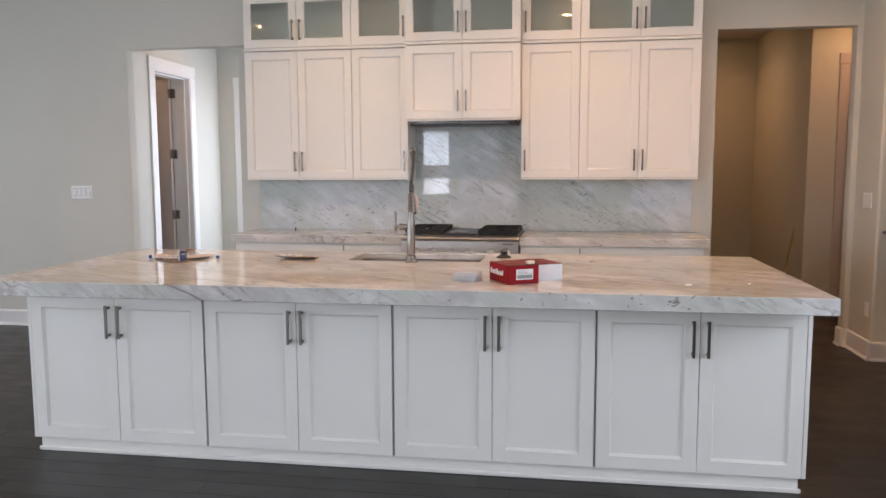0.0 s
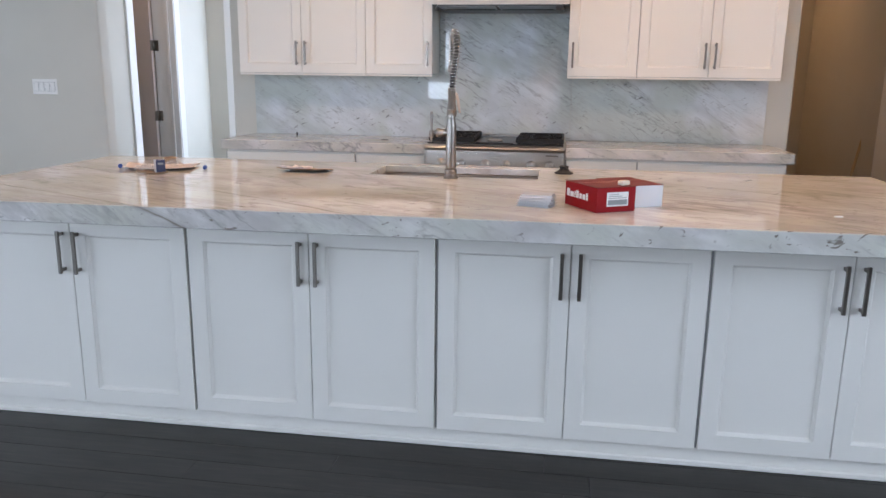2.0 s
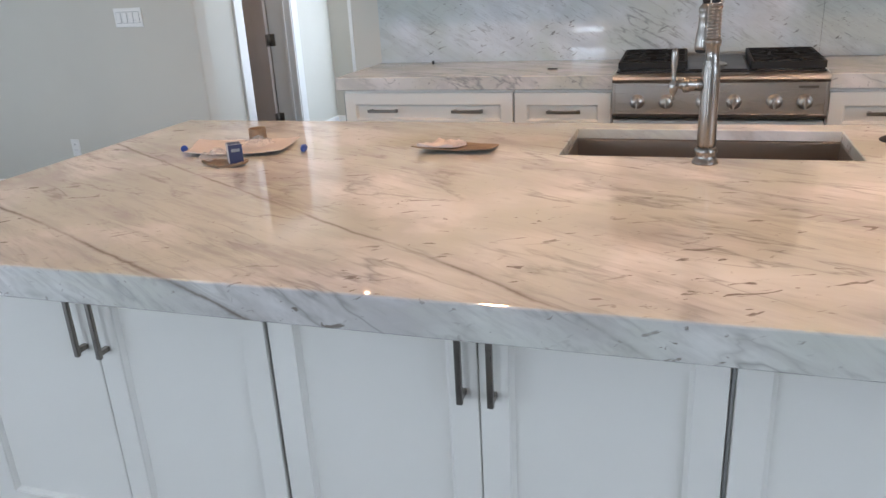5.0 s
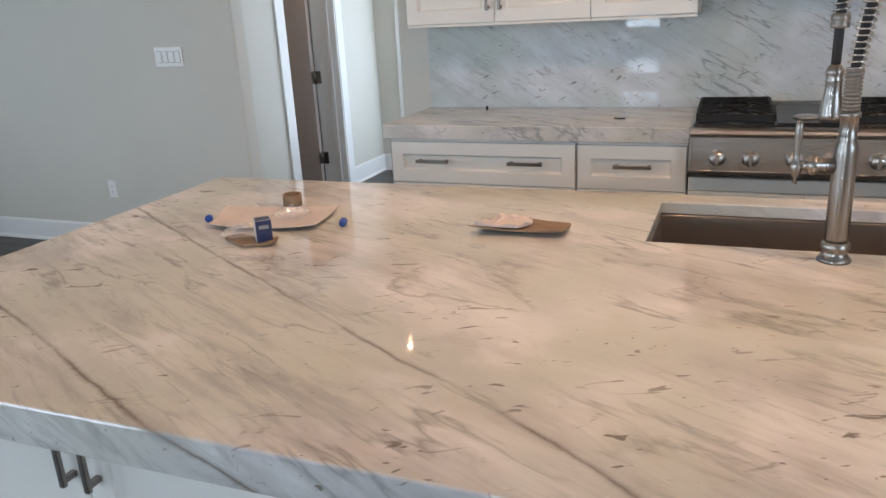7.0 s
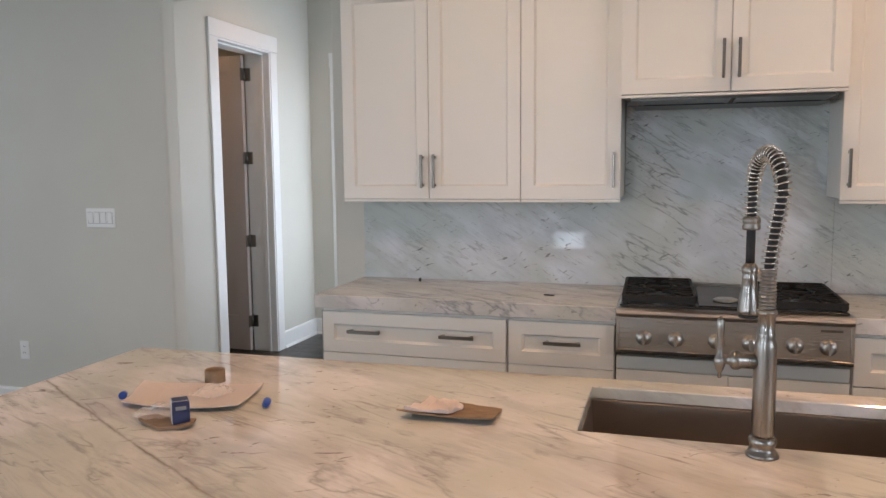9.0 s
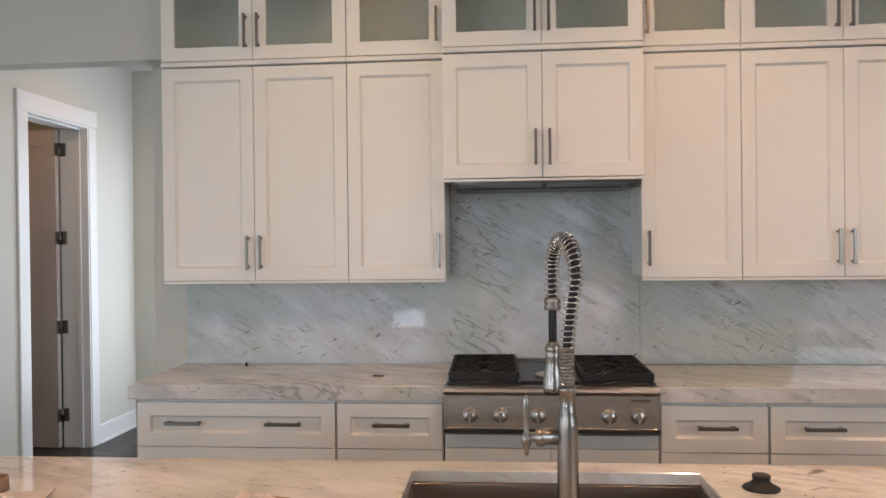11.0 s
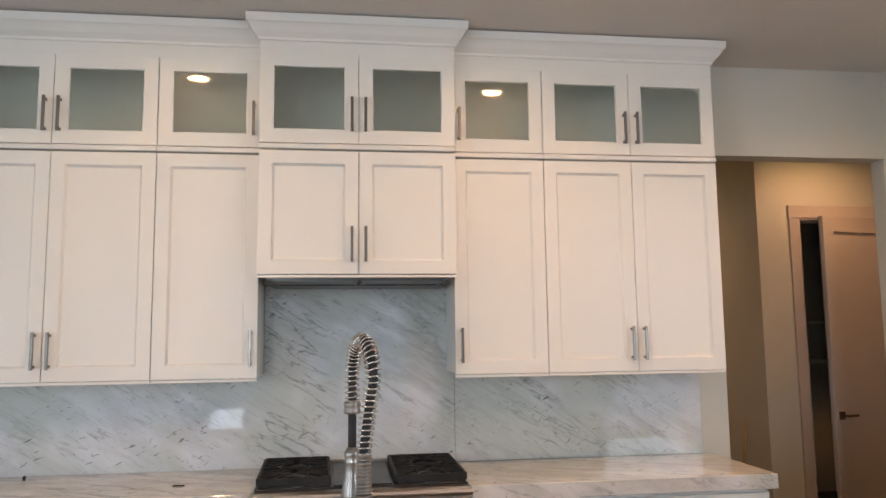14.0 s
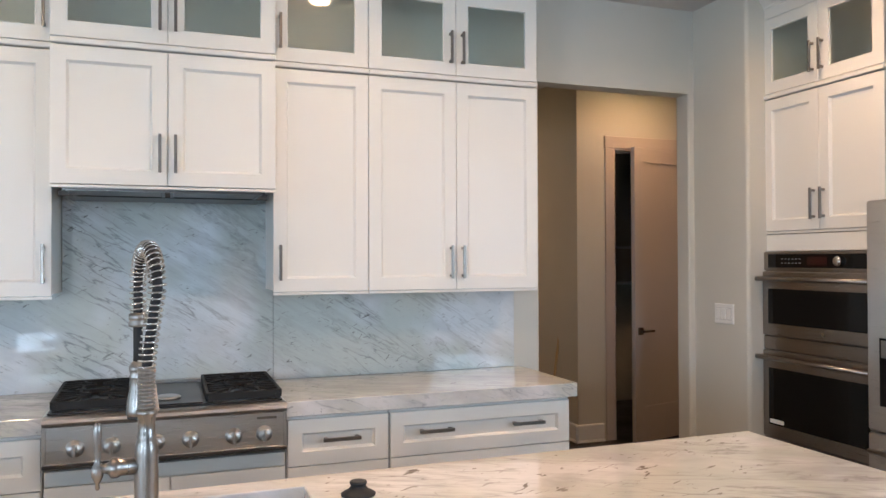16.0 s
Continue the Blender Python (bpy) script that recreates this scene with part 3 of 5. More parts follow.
# ---- cabinets ----
def handle(parent, x, z, y, length=0.165, upright=True):
    """A square bar pull on two posts, standing out from the front at y."""
    bm = bmesh.new()
    h = length / 2
    s = 0.0064
    if upright:
        box(bm, x - s, x + s, y - 0.036, y - 0.025, z - h, z + h, 0.0015)
        for e in (-1, 1):
            box(bm, x - s, x + s, y - 0.026, y, z + e * (h - 0.014) - s, z + e * (h - 0.014) + s, 0.001)
    else:
        s = 0.0076
        box(bm, x - h, x + h, y - 0.036, y - 0.025, z - s, z + s, 0.0015)
        for e in (-1, 1):
            box(bm, x + e * (h - 0.014) - s, x + e * (h - 0.014) + s, y - 0.026, y, z - s, z + s, 0.001)
    return part("handle", bm, NICKEL, parent, "satin nickel bar pull")


RAIL = 0.062


def shaker(parent, name, x0, x1, z0, z1, y, frame_w=RAIL):
    """A shaker front: flat frame, beaded step and recessed panel. y is the plane of its face."""
    bm = bmesh.new()
    nested(bm, x0, x1, z0, z1, [(0, y + 0.019), (0, y + 0.0015), (0.0015, y), (frame_w - 0.001, y), (frame_w, y + 0.0010), (frame_w + 0.0005, y + 0.0050), (frame_w + 0.0080, y + 0.0130), (frame_w + 0.0088, y + 0.0145)])
    return part(name, bm, CABINET, parent)


def glass_door(parent, x0, x1, z0, z1, y, frame_w=0.066):
    bm = bmesh.new()
    nested(bm, x0, x1, z0, z1, [(frame_w, y + 0.019), (0, y + 0.019), (0, y + 0.0015), (0.0015, y), (frame_w - 0.002, y), (frame_w, y + 0.002), (frame_w, y + 0.0189)], close=False)
    d = part("glass_door", bm, CABINET, parent)
    p = part("pane", boxes((x0 + frame_w - 0.004, x1 - frame_w + 0.004, y + 0.009, y + 0.013, z0 + frame_w - 0.004, z1 - frame_w + 0.004)), PANE, d, "greenish clear glass pane")
    p.visible_shadow = False
    return d


GAP = 0.0016


def carcass(parent, w, d, z0, z1, hollow=False, mat=None):
    """Body behind the fronts: front plane of the box at y = 0.02, back at d."""
    h = w / 2 - 0.0015
    if not hollow:
        return part("body", boxes((-h, h, 0.0205, d, z0, z1)), mat or CABINET, parent)
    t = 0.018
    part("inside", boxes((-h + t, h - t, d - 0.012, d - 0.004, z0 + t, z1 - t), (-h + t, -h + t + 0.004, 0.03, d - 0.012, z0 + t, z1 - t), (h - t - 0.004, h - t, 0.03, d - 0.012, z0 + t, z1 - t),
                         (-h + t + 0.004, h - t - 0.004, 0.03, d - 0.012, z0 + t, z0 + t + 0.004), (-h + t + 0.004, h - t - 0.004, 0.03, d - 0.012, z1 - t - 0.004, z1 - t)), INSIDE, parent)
    return part("body", boxes((-h, -h + t, 0.0205, d, z0, z1), (h - t, h, 0.0205, d, z0, z1), (-h + t, h - t, 0.0205, d, z0, z0 + t), (-h + t, h - t, 0.0205, d, z1 - t, z1), (-h + t, h - t, d - 0.004, d, z0 + t, z1 - t)), CABINET, parent)


def spans(w, n):
    step = w / n
    return [(-w / 2 + k * step + GAP, -w / 2 + (k + 1) * step - GAP) for k in range(n)]


def pulls(n, k, a, b, hinge):
    """The pull's place along a door: at the meeting edge of a pair, or by the free edge of a single one."""
    if n == 2:
        return b - 0.030 if k == 0 else a + 0.030
    return b - 0.030 if hinge == "left" else a + 0.030


def wall_cabinet(m, w, d, z0, z1, n, hinge, label, group):
    c = thing("wall_cabinet", m, label, "cabinet", group)
    carcass(c, w, d, z0 + 0.012, z1)
    for k, (a, b) in enumerate(spans(w, n)):
        door = shaker(c, "door", a, b, z0 + 0.006, z1 - 0.004, 0)
        handle(door, pulls(n, k, a, b, hinge), z0 + 0.142, 0)
    part("light_rail", boxes((-w / 2 + 0.002, w / 2 - 0.002, 0.003, 0.020, z0 - 0.010, z0 + 0.003), bevel=0.002), CABINET, c)
    return c


def glass_cabinet(m, w, d, z0, z1, n, hinge, label, group):
    c = thing("glass_cabinet", m, label, "cabinet", group)
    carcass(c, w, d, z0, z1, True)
    for k, (a, b) in enumerate(spans(w, n)):
        door = glass_door(c, a, b, z0 + 0.004, z1 - 0.003, 0)
        handle(door, pulls(n, k, a, b, hinge), z0 + 0.138, 0)
    part("ledge", boxes((-w / 2, w / 2, -0.010, 0.02, z0 - 0.0252, z0 - 0.002), bevel=0.004), CABINET, c)
    return c


UP0, UP1, GL0, GL1 = 1.360, 2.412, 2.440, 2.872
UY, HYF = -0.325, -0.432
UPPER = "stacked upper cabinets"
plain2 = "tall white shaker wall cabinet with two doors"
plain1 = "narrow white shaker wall cabinet with one door"
glass2 = "white cabinet with two glass doors under the crown"
glass1 = "narrow white cabinet with one glass door under the crown"
wall_cabinet(pose(-1.393, UY, 0), 0.926, -UY, UP0, UP1, 2, "", plain2, UPPER)
wall_cabinet(pose(1.3685, UY, 0), 0.909, -UY, UP0, UP1, 2, "", plain2, UPPER)
wall_cabinet(pose(-0.6945, UY, 0), 0.470, -UY, UP0, UP1, 1, "left", plain1, UPPER)
wall_cabinet(pose(0.686, UY, 0), 0.455, -UY, UP0, UP1, 1, "right", plain1, UPPER)
glass_cabinet(pose(-1.393, UY, 0), 0.926, -UY, GL0, GL1, 2, "", glass2, UPPER)
glass_cabinet(pose(1.3685, UY, 0), 0.909, -UY, GL0, GL1, 2, "", glass2, UPPER)
glass_cabinet(pose(-0.6945, UY, 0), 0.470, -UY, GL0, GL1, 1, "left", glass1, UPPER)
glass_cabinet(pose(0.686, UY, 0), 0.455, -UY, GL0, GL1, 1, "right", glass1, UPPER)
# deeper pair over the range
wall_cabinet(pose(0, HYF, 0), 0.916, -HYF, 1.828, UP1, 2, "", "white shaker cabinet over the range hood", UPPER)
glass_cabinet(pose(0, HYF, 0), 0.916, -HYF, GL0, GL1 + 0.006, 2, "", "deeper white cabinet with two glass doors above the hood", UPPER)
hood = thing("range_hood", pose(0, 0, 0), "slim grey steel hood insert under the middle cabinet", "range hood")
part("shell", boxes((-0.415, 0.415, HYF + 0.03, -0.03, 1.790, 1.829), bevel=0.004), HOODMETAL, hood)
part("lip", boxes((-0.425, 0.425, HYF + 0.018, HYF + 0.03, 1.783, 1.806), bevel=0.003), BLACKGAP, hood)
for k in range(2):
    bm = bmesh.new()
    nested(bm, -0.37 + 0.38 * k, -0.01 + 0.38 * k, 0, 0.30, [(0, 0), (0, -0.004), (0.012, -0.005), (0.016, -0.002)])
    f = part("filter", bm, HOODMETAL, hood)
    f.matrix_basis = pose(0, HYF + 0.06, 1.789, 90)


def crown(name, x0, x1, y, base, top):
    """Frieze board and crown moulding along a front, mitred round both ends back to the wall."""
    prof = [(0.0, base), (0.0, 2.930), (0.008, 2.933), (0.010, 2.945), (0.017, 2.952), (0.030, 2.966), (0.045, 2.990), (0.052, 3.000), (0.059, 3.005), (0.062, top - 0.006), (0.0, top - 0.004), (0.0, top)]
    bm = bmesh.new()
    rings = []
    for o, z in prof:
        rings.append([bm.verts.new(c) for c in ((x0 - o, -0.002, z), (x0 - o, y - o, z), (x1 + o, y - o, z), (x1 + o, -0.002, z))])
    for p, q in zip(rings, rings[1:]):
        for k in range(3):
            bm.faces.new((p[k], p[k + 1], q[k + 1], q[k]))
    return structure(name, bm, CABINET, "white crown moulding on a frieze board", "crown moulding")


crown("trim_crown_west", -1.856, -0.4595, UY + 0.003, GL1 - 0.002, CEIL - 0.002)
crown("trim_crown_east", 0.4595, 1.823, UY + 0.003, GL1 - 0.002, CEIL - 0.002)
crown("trim_crown_middle", -0.458, 0.458, HYF + 0.003, GL1 + 0.004, CEIL - 0.001)

# backsplash slabs
SLAB = "polished grey-veined white marble backsplash slab"
bm = boxes((-1.874, 0.4965, -0.0205, -0.001, 0.90, UP0 + 0.012), (-0.4575, 0.4965, -0.0205, -0.001, UP0 + 0.012, 1.83))
solid("backsplash", bm, SPLASHSTONE, "tall polished grey-veined marble slab behind the range", "backsplash", "backsplash slabs")
solid("backsplash", boxes((0.4980, 1.827, -0.020, -0.001, 0.915, UP0 + 0.012), bevel=0.001), SPLASHSTONE, SLAB, "backsplash", "backsplash slabs")


# base cabinets along the wall
def base_cabinet(m, w, d, handles_x, label, group):
    c = thing("base_cabinet", m, label, "cabinet", group)
    carcass(c, w, d, 0.10, 0.845)
    part("toe_kick", boxes((-w / 2 + 0.002, w / 2 - 0.002, 0.075, 0.09, 0.0, 0.10)), CABINET, c)
    for z0, z1 in ((0.634, 0.832), (0.375, 0.630), (0.108, 0.371)):
        f = shaker(c, "drawer", -w / 2 + 0.0045, w / 2 - 0.0045, z0, z1, 0, 0.060)
        for x in handles_x:
            handle(f, x, (z0 + z1) / 2 + 0.008, 0.0055, 0.165, False)
    # grey strip standing in for the shade between neighbouring drawers
    part("reveal", boxes((-w / 2 - 0.004, -w / 2 + 0.004, 0.008, 0.0195, 0.108, 0.832)), REVEALSHADE, c)
    return c


BY = -0.632
BASE = "base cabinets along the wall"
a = base_cabinet(pose(-1.390, BY, 0), 0.918, -BY, (-0.235, 0.225), "wide white drawer cabinet under the marble counter", BASE)
base_cabinet(pose(1.3825, BY, 0), 0.907, -BY, (-0.235, 0.225), "wide white drawer cabinet under the marble counter", BASE)
a = base_cabinet(pose(-0.690, BY, 0), 0.476, -BY, (0.01,), "narrow white drawer cabinet beside the range", BASE)
base_cabinet(pose(0.7015, BY, 0), 0.450, -BY, (0.01,), "narrow white drawer cabinet beside the range", BASE)
rb = thing("range_cabinet", pose(0.012, BY, 0), "white cabinet with two doors under the rangetop", "cabinet", BASE)
carcass(rb, 0.918, -BY, 0.10, 0.70)
part("toe_kick", boxes((-0.457, 0.457, 0.075, 0.09, 0.0, 0.10)), CABINET, rb)
for k, (x0, x1) in enumerate(spans(0.918, 2)):
    f = shaker(rb, "door", x0, x1, 0.108, 0.640, 0)
    handle(f, pulls(2, k, x0, x1, ""), 0.50, 0)
part("rail", boxes((-0.457, 0.457, 0.004, 0.02, 0.645, 0.700), bevel=0.002), CABINET, rb)

for x0, x1 in ((-1.880, -0.4475), (0.4715, 1.870)):
    solid("countertop", boxes((x0, x1, -0.649, -0.021, 0.848, 0.914), bevel=0.003), COUNTERSTONE, "thick polished white marble counter with grey veins", "countertop", "counters beside the range")

# rangetop
rt = thing("rangetop", pose(0.012, 0, 0), "stainless gas rangetop with six knobs and black grates", "rangetop")
bm = bmesh.new()
prof = [(-0.035, 0.922), (-0.662, 0.922), (-0.680, 0.920), (-0.694, 0.911), (-0.699, 0.899), (-0.694, 0.888), (-0.684, 0.882), (-0.684, 0.745), (-0.690, 0.738), (-0.690, 0.728), (-0.600, 0.726), (-0.035, 0.726)]
ends = [[bm.verts.new((x, y, z)) for y, z in prof] for x in (-0.4565, 0.4565)]
for k in range(len(prof)):
    j = (k + 1) % len(prof)
    bm.faces.new((ends[0][k], ends[0][j], ends[1][j], ends[1][k]))
bm.faces.new(ends[0][::-1])
bm.faces.new(ends[1])
part("body", bm, STEEL, rt)
part("burner_tray", boxes((-0.445, 0.445, -0.645, -0.06, 0.922, 0.930), bevel=0.002), ENAMEL, rt)
part("back_guard", boxes((-0.4565, 0.4565, -0.058, -0.024, 0.922, 0.945), bevel=0.003), STEEL, rt)
part("badge", boxes((0.335, 0.415, -0.6853, -0.6838, 0.858, 0.868)), NICKEL, rt, "small stamped maker's plate")
part("trim_strip", boxes((-0.4565, 0.4565, -0.694, -0.684, 0.7265, 0.742), bevel=0.002), HOODMETAL, rt)
for e in (-1, 1):
    part("end_cap", boxes((e * 0.450 - 0.0068, e * 0.450 + 0.0068, -0.690, -0.6842, 0.744, 0.884), bevel=0.002), STEEL, rt)
for x in (-0.343, -0.214, -0.053, 0.076, 0.243, 0.365):
    bm = bmesh.new()
    turn = Matrix.Rotation(radians(90), 4, "X")
    lathe(bm, [(0.033, 0.0), (0.033, 0.005), (0.030, 0.007), (0.0285, 0.010), (0.0275, 0.028), (0.024, 0.034), (0.010, 0.037)], (x, -0.684, 0.798), turn, 24)
    k = part("knob", bm, STEEL, rt, "round brushed-steel control knob")
    part("pointer", boxes((x - 0.006, x + 0.006, -0.731, -0.716, 0.773, 0.823), bevel=0.002), STEEL, k)


def grate(cx, cy, w, d, z, tilt, askew):
    """Two burners deep: a flat frame with crossing fingers of square bar."""
    bm = bmesh.new()
    hw, hd = w / 2, d / 2
    r, h = 0.0062, 0.030
    for y in (-hd, hd):
        box(bm, -hw, hw, y - 0.007, y + 0.007, 0.004, h + 0.005, 0.002)
    for x in (-hw, hw):
        box(bm, x - 0.007, x + 0.007, -hd + 0.007, hd - 0.007, 0.004, h + 0.005, 0.002)
    tube(bm, [(-hw, 0, h), (hw, 0, h)], r * 1.2, 4, True)
    for sy in (-1, 1):
        c, q = sy * hd / 2, hd / 2
        for sx in (-1, 1):
            for ty in (-1, 1):
                tube(bm, [(sx * hw, c + ty * q, h), (sx * hw * 0.45, c + ty * q * 0.40, h + 0.004), (sx * hw * 0.10, c + ty * q * 0.10, h + 0.002)], r, 4, True)
                tube(bm, [(sx * hw, c + ty * q * 0.42, h), (sx * hw * 0.50, c + ty * q * 0.36, h + 0.003)], r, 4, True)
                tube(bm, [(sx * hw * 0.46, c + ty * q, h), (sx * hw * 0.36, c + ty * q * 0.42, h + 0.003)], r, 4, True)
            tube(bm, [(sx * hw, c, h), (sx * hw * 0.22, c, h + 0.003)], r, 4, True)
    for sx in (-1, 1):
        for y in (-hd, hd):
            box(bm, sx * (hw - 0.012) - 0.010, sx * (hw - 0.012) + 0.010, y - 0.010, y + 0.010, 0, 0.022)
    g = part("grate", bm, IRON, rt, "black cast-iron burner grate")
    g.matrix_basis = pose(cx, cy, z, tilt, 0, askew)


grate(-0.292, -0.345, 0.295, 0.55, 0.934, 0.0, 1.5)
grate(0.292, -0.345, 0.295, 0.55, 0.931, 0, 0)
for x in (-0.292, 0.292):
    for y in (-0.485, -0.205):
        bm = lathe(bmesh.new(), [(0.048, 0.930), (0.046, 0.938), (0.034, 0.941), (0.033, 0.946), (0.010, 0.948)], (x, y, 0), None, 24)
        part("burner", bm, IRON, rt)
part("griddle_well", boxes((-0.125, 0.125, -0.635, -0.075, 0.930, 0.936), bevel=0.002), ENAMEL, rt)
bm = lathe(bmesh.new(), [(0.052, 0.937), (0.052, 0.943), (0.040, 0.949), (0.012, 0.951)], (-0.01, -0.50, 0), None, 28)
part("burner_cap", bm, STEEL, rt, "loose pale metal burner ring")

# ---- island ----
IX0, IX1, IY0, IY1 = -1.958, 1.910, -3.250, -1.776
SX0, SX1, SY0, SY1 = -0.421, 0.350, -2.232, -1.866
bm = bmesh.new()
outer = ((IX0, IY0), (IX1, IY0), (IX1, IY1), (IX0, IY1))
inner = ((SX0, SY0), (SX1, SY0), (SX1, SY1), (SX0, SY1))


def ring(points, grow, z):
    cx, cy = sum(p[0] for p in points) / 4, sum(p[1] for p in points) / 4
    return [bm.verts.new((x + grow * math.copysign(1, x - cx), y + grow * math.copysign(1, y - cy), z)) for x, y in points]


rings = [ring(inner, 0, 0.882), ring(inner, 0, 0.911), ring(inner, 0.003, 0.914), ring(outer, -0.004, 0.914), ring(outer, -0.0012, 0.9128), ring(outer, 0, 0.910), ring(outer, 0, 0.846), ring(outer, -0.003, 0.843), ring(outer, -0.03, 0.843), ring(outer, -0.03, 0.882), ring(inner, 0, 0.882)]
for p, q in zip(rings, rings[1:]):
    for k in range(4):
        bm.faces.new((p[k], p[(k + 1) % 4], q[(k + 1) % 4], q[k]))
island_top = solid("island_countertop", bm, TOPSTONE, "large polished white marble island top with grey veins", "countertop")

ICX, IW = 0.005, 0.928
for x0, x1 in ((ICX - 2 * IW, -0.917), (-0.917, 0.025), (0.025, 0.962), (0.962, ICX + 2 * IW)):
    w = x1 - x0
    ic = thing("island_cabinet", pose((x0 + x1) / 2, -3.040, 0), "white shaker island cabinet with two doors", "cabinet", "island cabinets")
    carcass(ic, w, 0.60, 0.072, 0.842)
    for j, (a, b) in enumerate(spans(w - 0.008, 2)):
        door = shaker(ic, "door", a, b, 0.074, 0.812, 0, 0.060)
        handle(door, pulls(2, j, a, b, ""), 0.690, 0)
    # shade of the gap between two island units, as a grey strip
    part("reveal", boxes((-w / 2 - 0.002, -w / 2 + 0.0035, 0.010, 0.0195, 0.076, 0.812)), REVEALSHADE, ic)
solid("island_side_panel", boxes((ICX - 2 * IW - 0.016, ICX - 2 * IW + 0.001, -3.035, -1.832, 0.072, 0.842), bevel=0.001), CABINET, "flat white end panel of the island", "panel", "island end panels")
solid("island_side_panel", boxes((ICX + 2 * IW - 0.001, ICX + 2 * IW + 0.016, -3.035, -1.832, 0.072, 0.842), bevel=0.001), CABINET, "flat white end panel of the island", "panel", "island end panels")
solid("island_back_panel", boxes((ICX - 2 * IW, ICX + 2 * IW, -1.850, -1.832, 0.002, 0.842), bevel=0.001), CABINET, "flat white working-side front of the island", "panel")
bm = bmesh.new()
box(bm, ICX - 2 * IW + 0.010, ICX + 2 * IW - 0.010, -3.018, -3.000, 0, 0.072, 0.001)
box(bm, ICX - 2 * IW - 0.001, ICX + 2 * IW + 0.001, -3.029, -3.018, 0, 0.022, 0.004)
for x in (ICX - 2 * IW + 0.010, ICX + 2 * IW - 0.028):
    box(bm, x, x + 0.018, -2.999, -1.852, 0, 0.072, 0.001)
solid("island_plinth", bm, CABINET, "white plinth with a shoe moulding under the island", "plinth")

# sink
sk = thing("sink", pose(0, 0, 0), "undermount stainless steel sink in the island", "sink")
bm = bmesh.new()
rings = []
for o, z in ((0.03, 0.8815), (0.03, 0.880), (0.004, 0.880), (0.0, 0.876), (-0.012, 0.66), (-0.03, 0.645)):
    rings.append([bm.verts.new(c) for c in ((SX0 - o, SY0 - o, z), (SX1 + o, SY0 - o, z), (SX1 + o, SY1 + o, z), (SX0 - o, SY1 + o, z))])
for p, q in zip(rings, rings[1:]):
    for k in range(4):
        bm.faces.new((p[k], p[(k + 1) % 4], q[(k + 1) % 4], q[k]))
bm.faces.new(rings[-1])
part("basin", bm, SINKSTEEL, sk)
part("strainer", lathe(bmesh.new(), [(0.055, 0.6452), (0.054, 0.648), (0.042, 0.6478), (0.040, 0.6465)], (-0.02, -2.0, 0), None, 28), CHROME, sk)

# ---- spring faucet ----
FX, FY = -0.033, -2.287
fc = thing("spring_faucet", pose(FX, FY, 0.914), "tall stainless spring faucet with pull-down spray", "faucet")
part("base", lathe(bmesh.new(), [(0.033, 0.0), (0.033, 0.005), (0.030, 0.009), (0.026, 0.014), (0.024, 0.022), (0.028, 0.028), (0.0285, 0.034), (0.026, 0.040), (0.0235, 0.043)]), FAUCETMETAL, fc)
part("body", lathe(bmesh.new(), [(0.0215, 0.043), (0.0232, 0.050), (0.0226, 0.14), (0.0223, 0.225), (0.0212, 0.240), (0.0172, 0.252), (0.0190, 0.258), (0.0165, 0.262), (0.0165, 0.296), (0.0200, 0.300), (0.0200, 0.308), (0.016, 0.310)]), FAUCETMETAL, fc)
# valve branch and lever
bm = bmesh.new()
lathe(bm, [(0.0165, 0.0), (0.016, 0.034), (0.0185, 0.037), (0.0200, 0.042), (0.0200, 0.050), (0.017, 0.054), (0.011, 0.057), (0.009, 0.066), (0.011, 0.070), (0.010, 0.076)], (-0.012, 0, 0.200), Matrix.Rotation(radians(-90), 4, "Y"), 24)
valve = part("valve", bm, FAUCETMETAL, fc)
bm = bmesh.new()
lathe(bm, [(0.003, -0.036), (0.0045, -0.032), (0.0035, -0.024), (0.008, -0.017), (0.011, -0.009), (0.012, 0.0), (0.010, 0.009), (0.0055, 0.016), (0.005, 0.026), (0.007, 0.050), (0.0082, 0.070), (0.0075, 0.086), (0.005, 0.093), (0.002, 0.095)], (-0.088, 0, 0.196), None, 18)
part("lever", bm, FAUCETMETAL, valve, "turned lever standing upright")
# tight-wound collar
bm = bmesh.new()
prof = []
for k in range(11):
    z = 0.310 + 0.0075 * k
    prof += [(0.0135, z), (0.0170, z + 0.002), (0.0170, z + 0.005), (0.0135, z + 0.007)]
lathe(bm, prof, seg=20)
part("collar", bm, FAUCETMETAL, fc, "tightly wound collar")
# the arch: up, over towards the basin and down
HEAD = Vector((-0.020, 0.152, 0.0))
BOW = Vector((0.020, -0.012, 0.0))
line = []
for k in range(24):
    u = k / 23
    line.append(BOW * u ** 1.3 + Vector((0, 0, 0.385 + (0.545 - 0.385) * u)))
for k in range(1, 29):
    a = math.pi * k / 28
    u = (1 - math.cos(a)) / 2
    line.append(BOW * (1 - u) + HEAD * u + Vector((0, 0, 0.545 + 0.082 * math.sin(a))))
for k in range(1, 8):
    line.append(HEAD + Vector((0, 0, 0.545 - 0.068 * k / 7)))
straight = [HEAD + Vector((0, 0, z)) for z in (0.47, 0.44, 0.41, 0.375)]
part("hose", tube(bmesh.new(), line + straight, 0.0098, 10), RUBBER, fc, "black rubber hose")
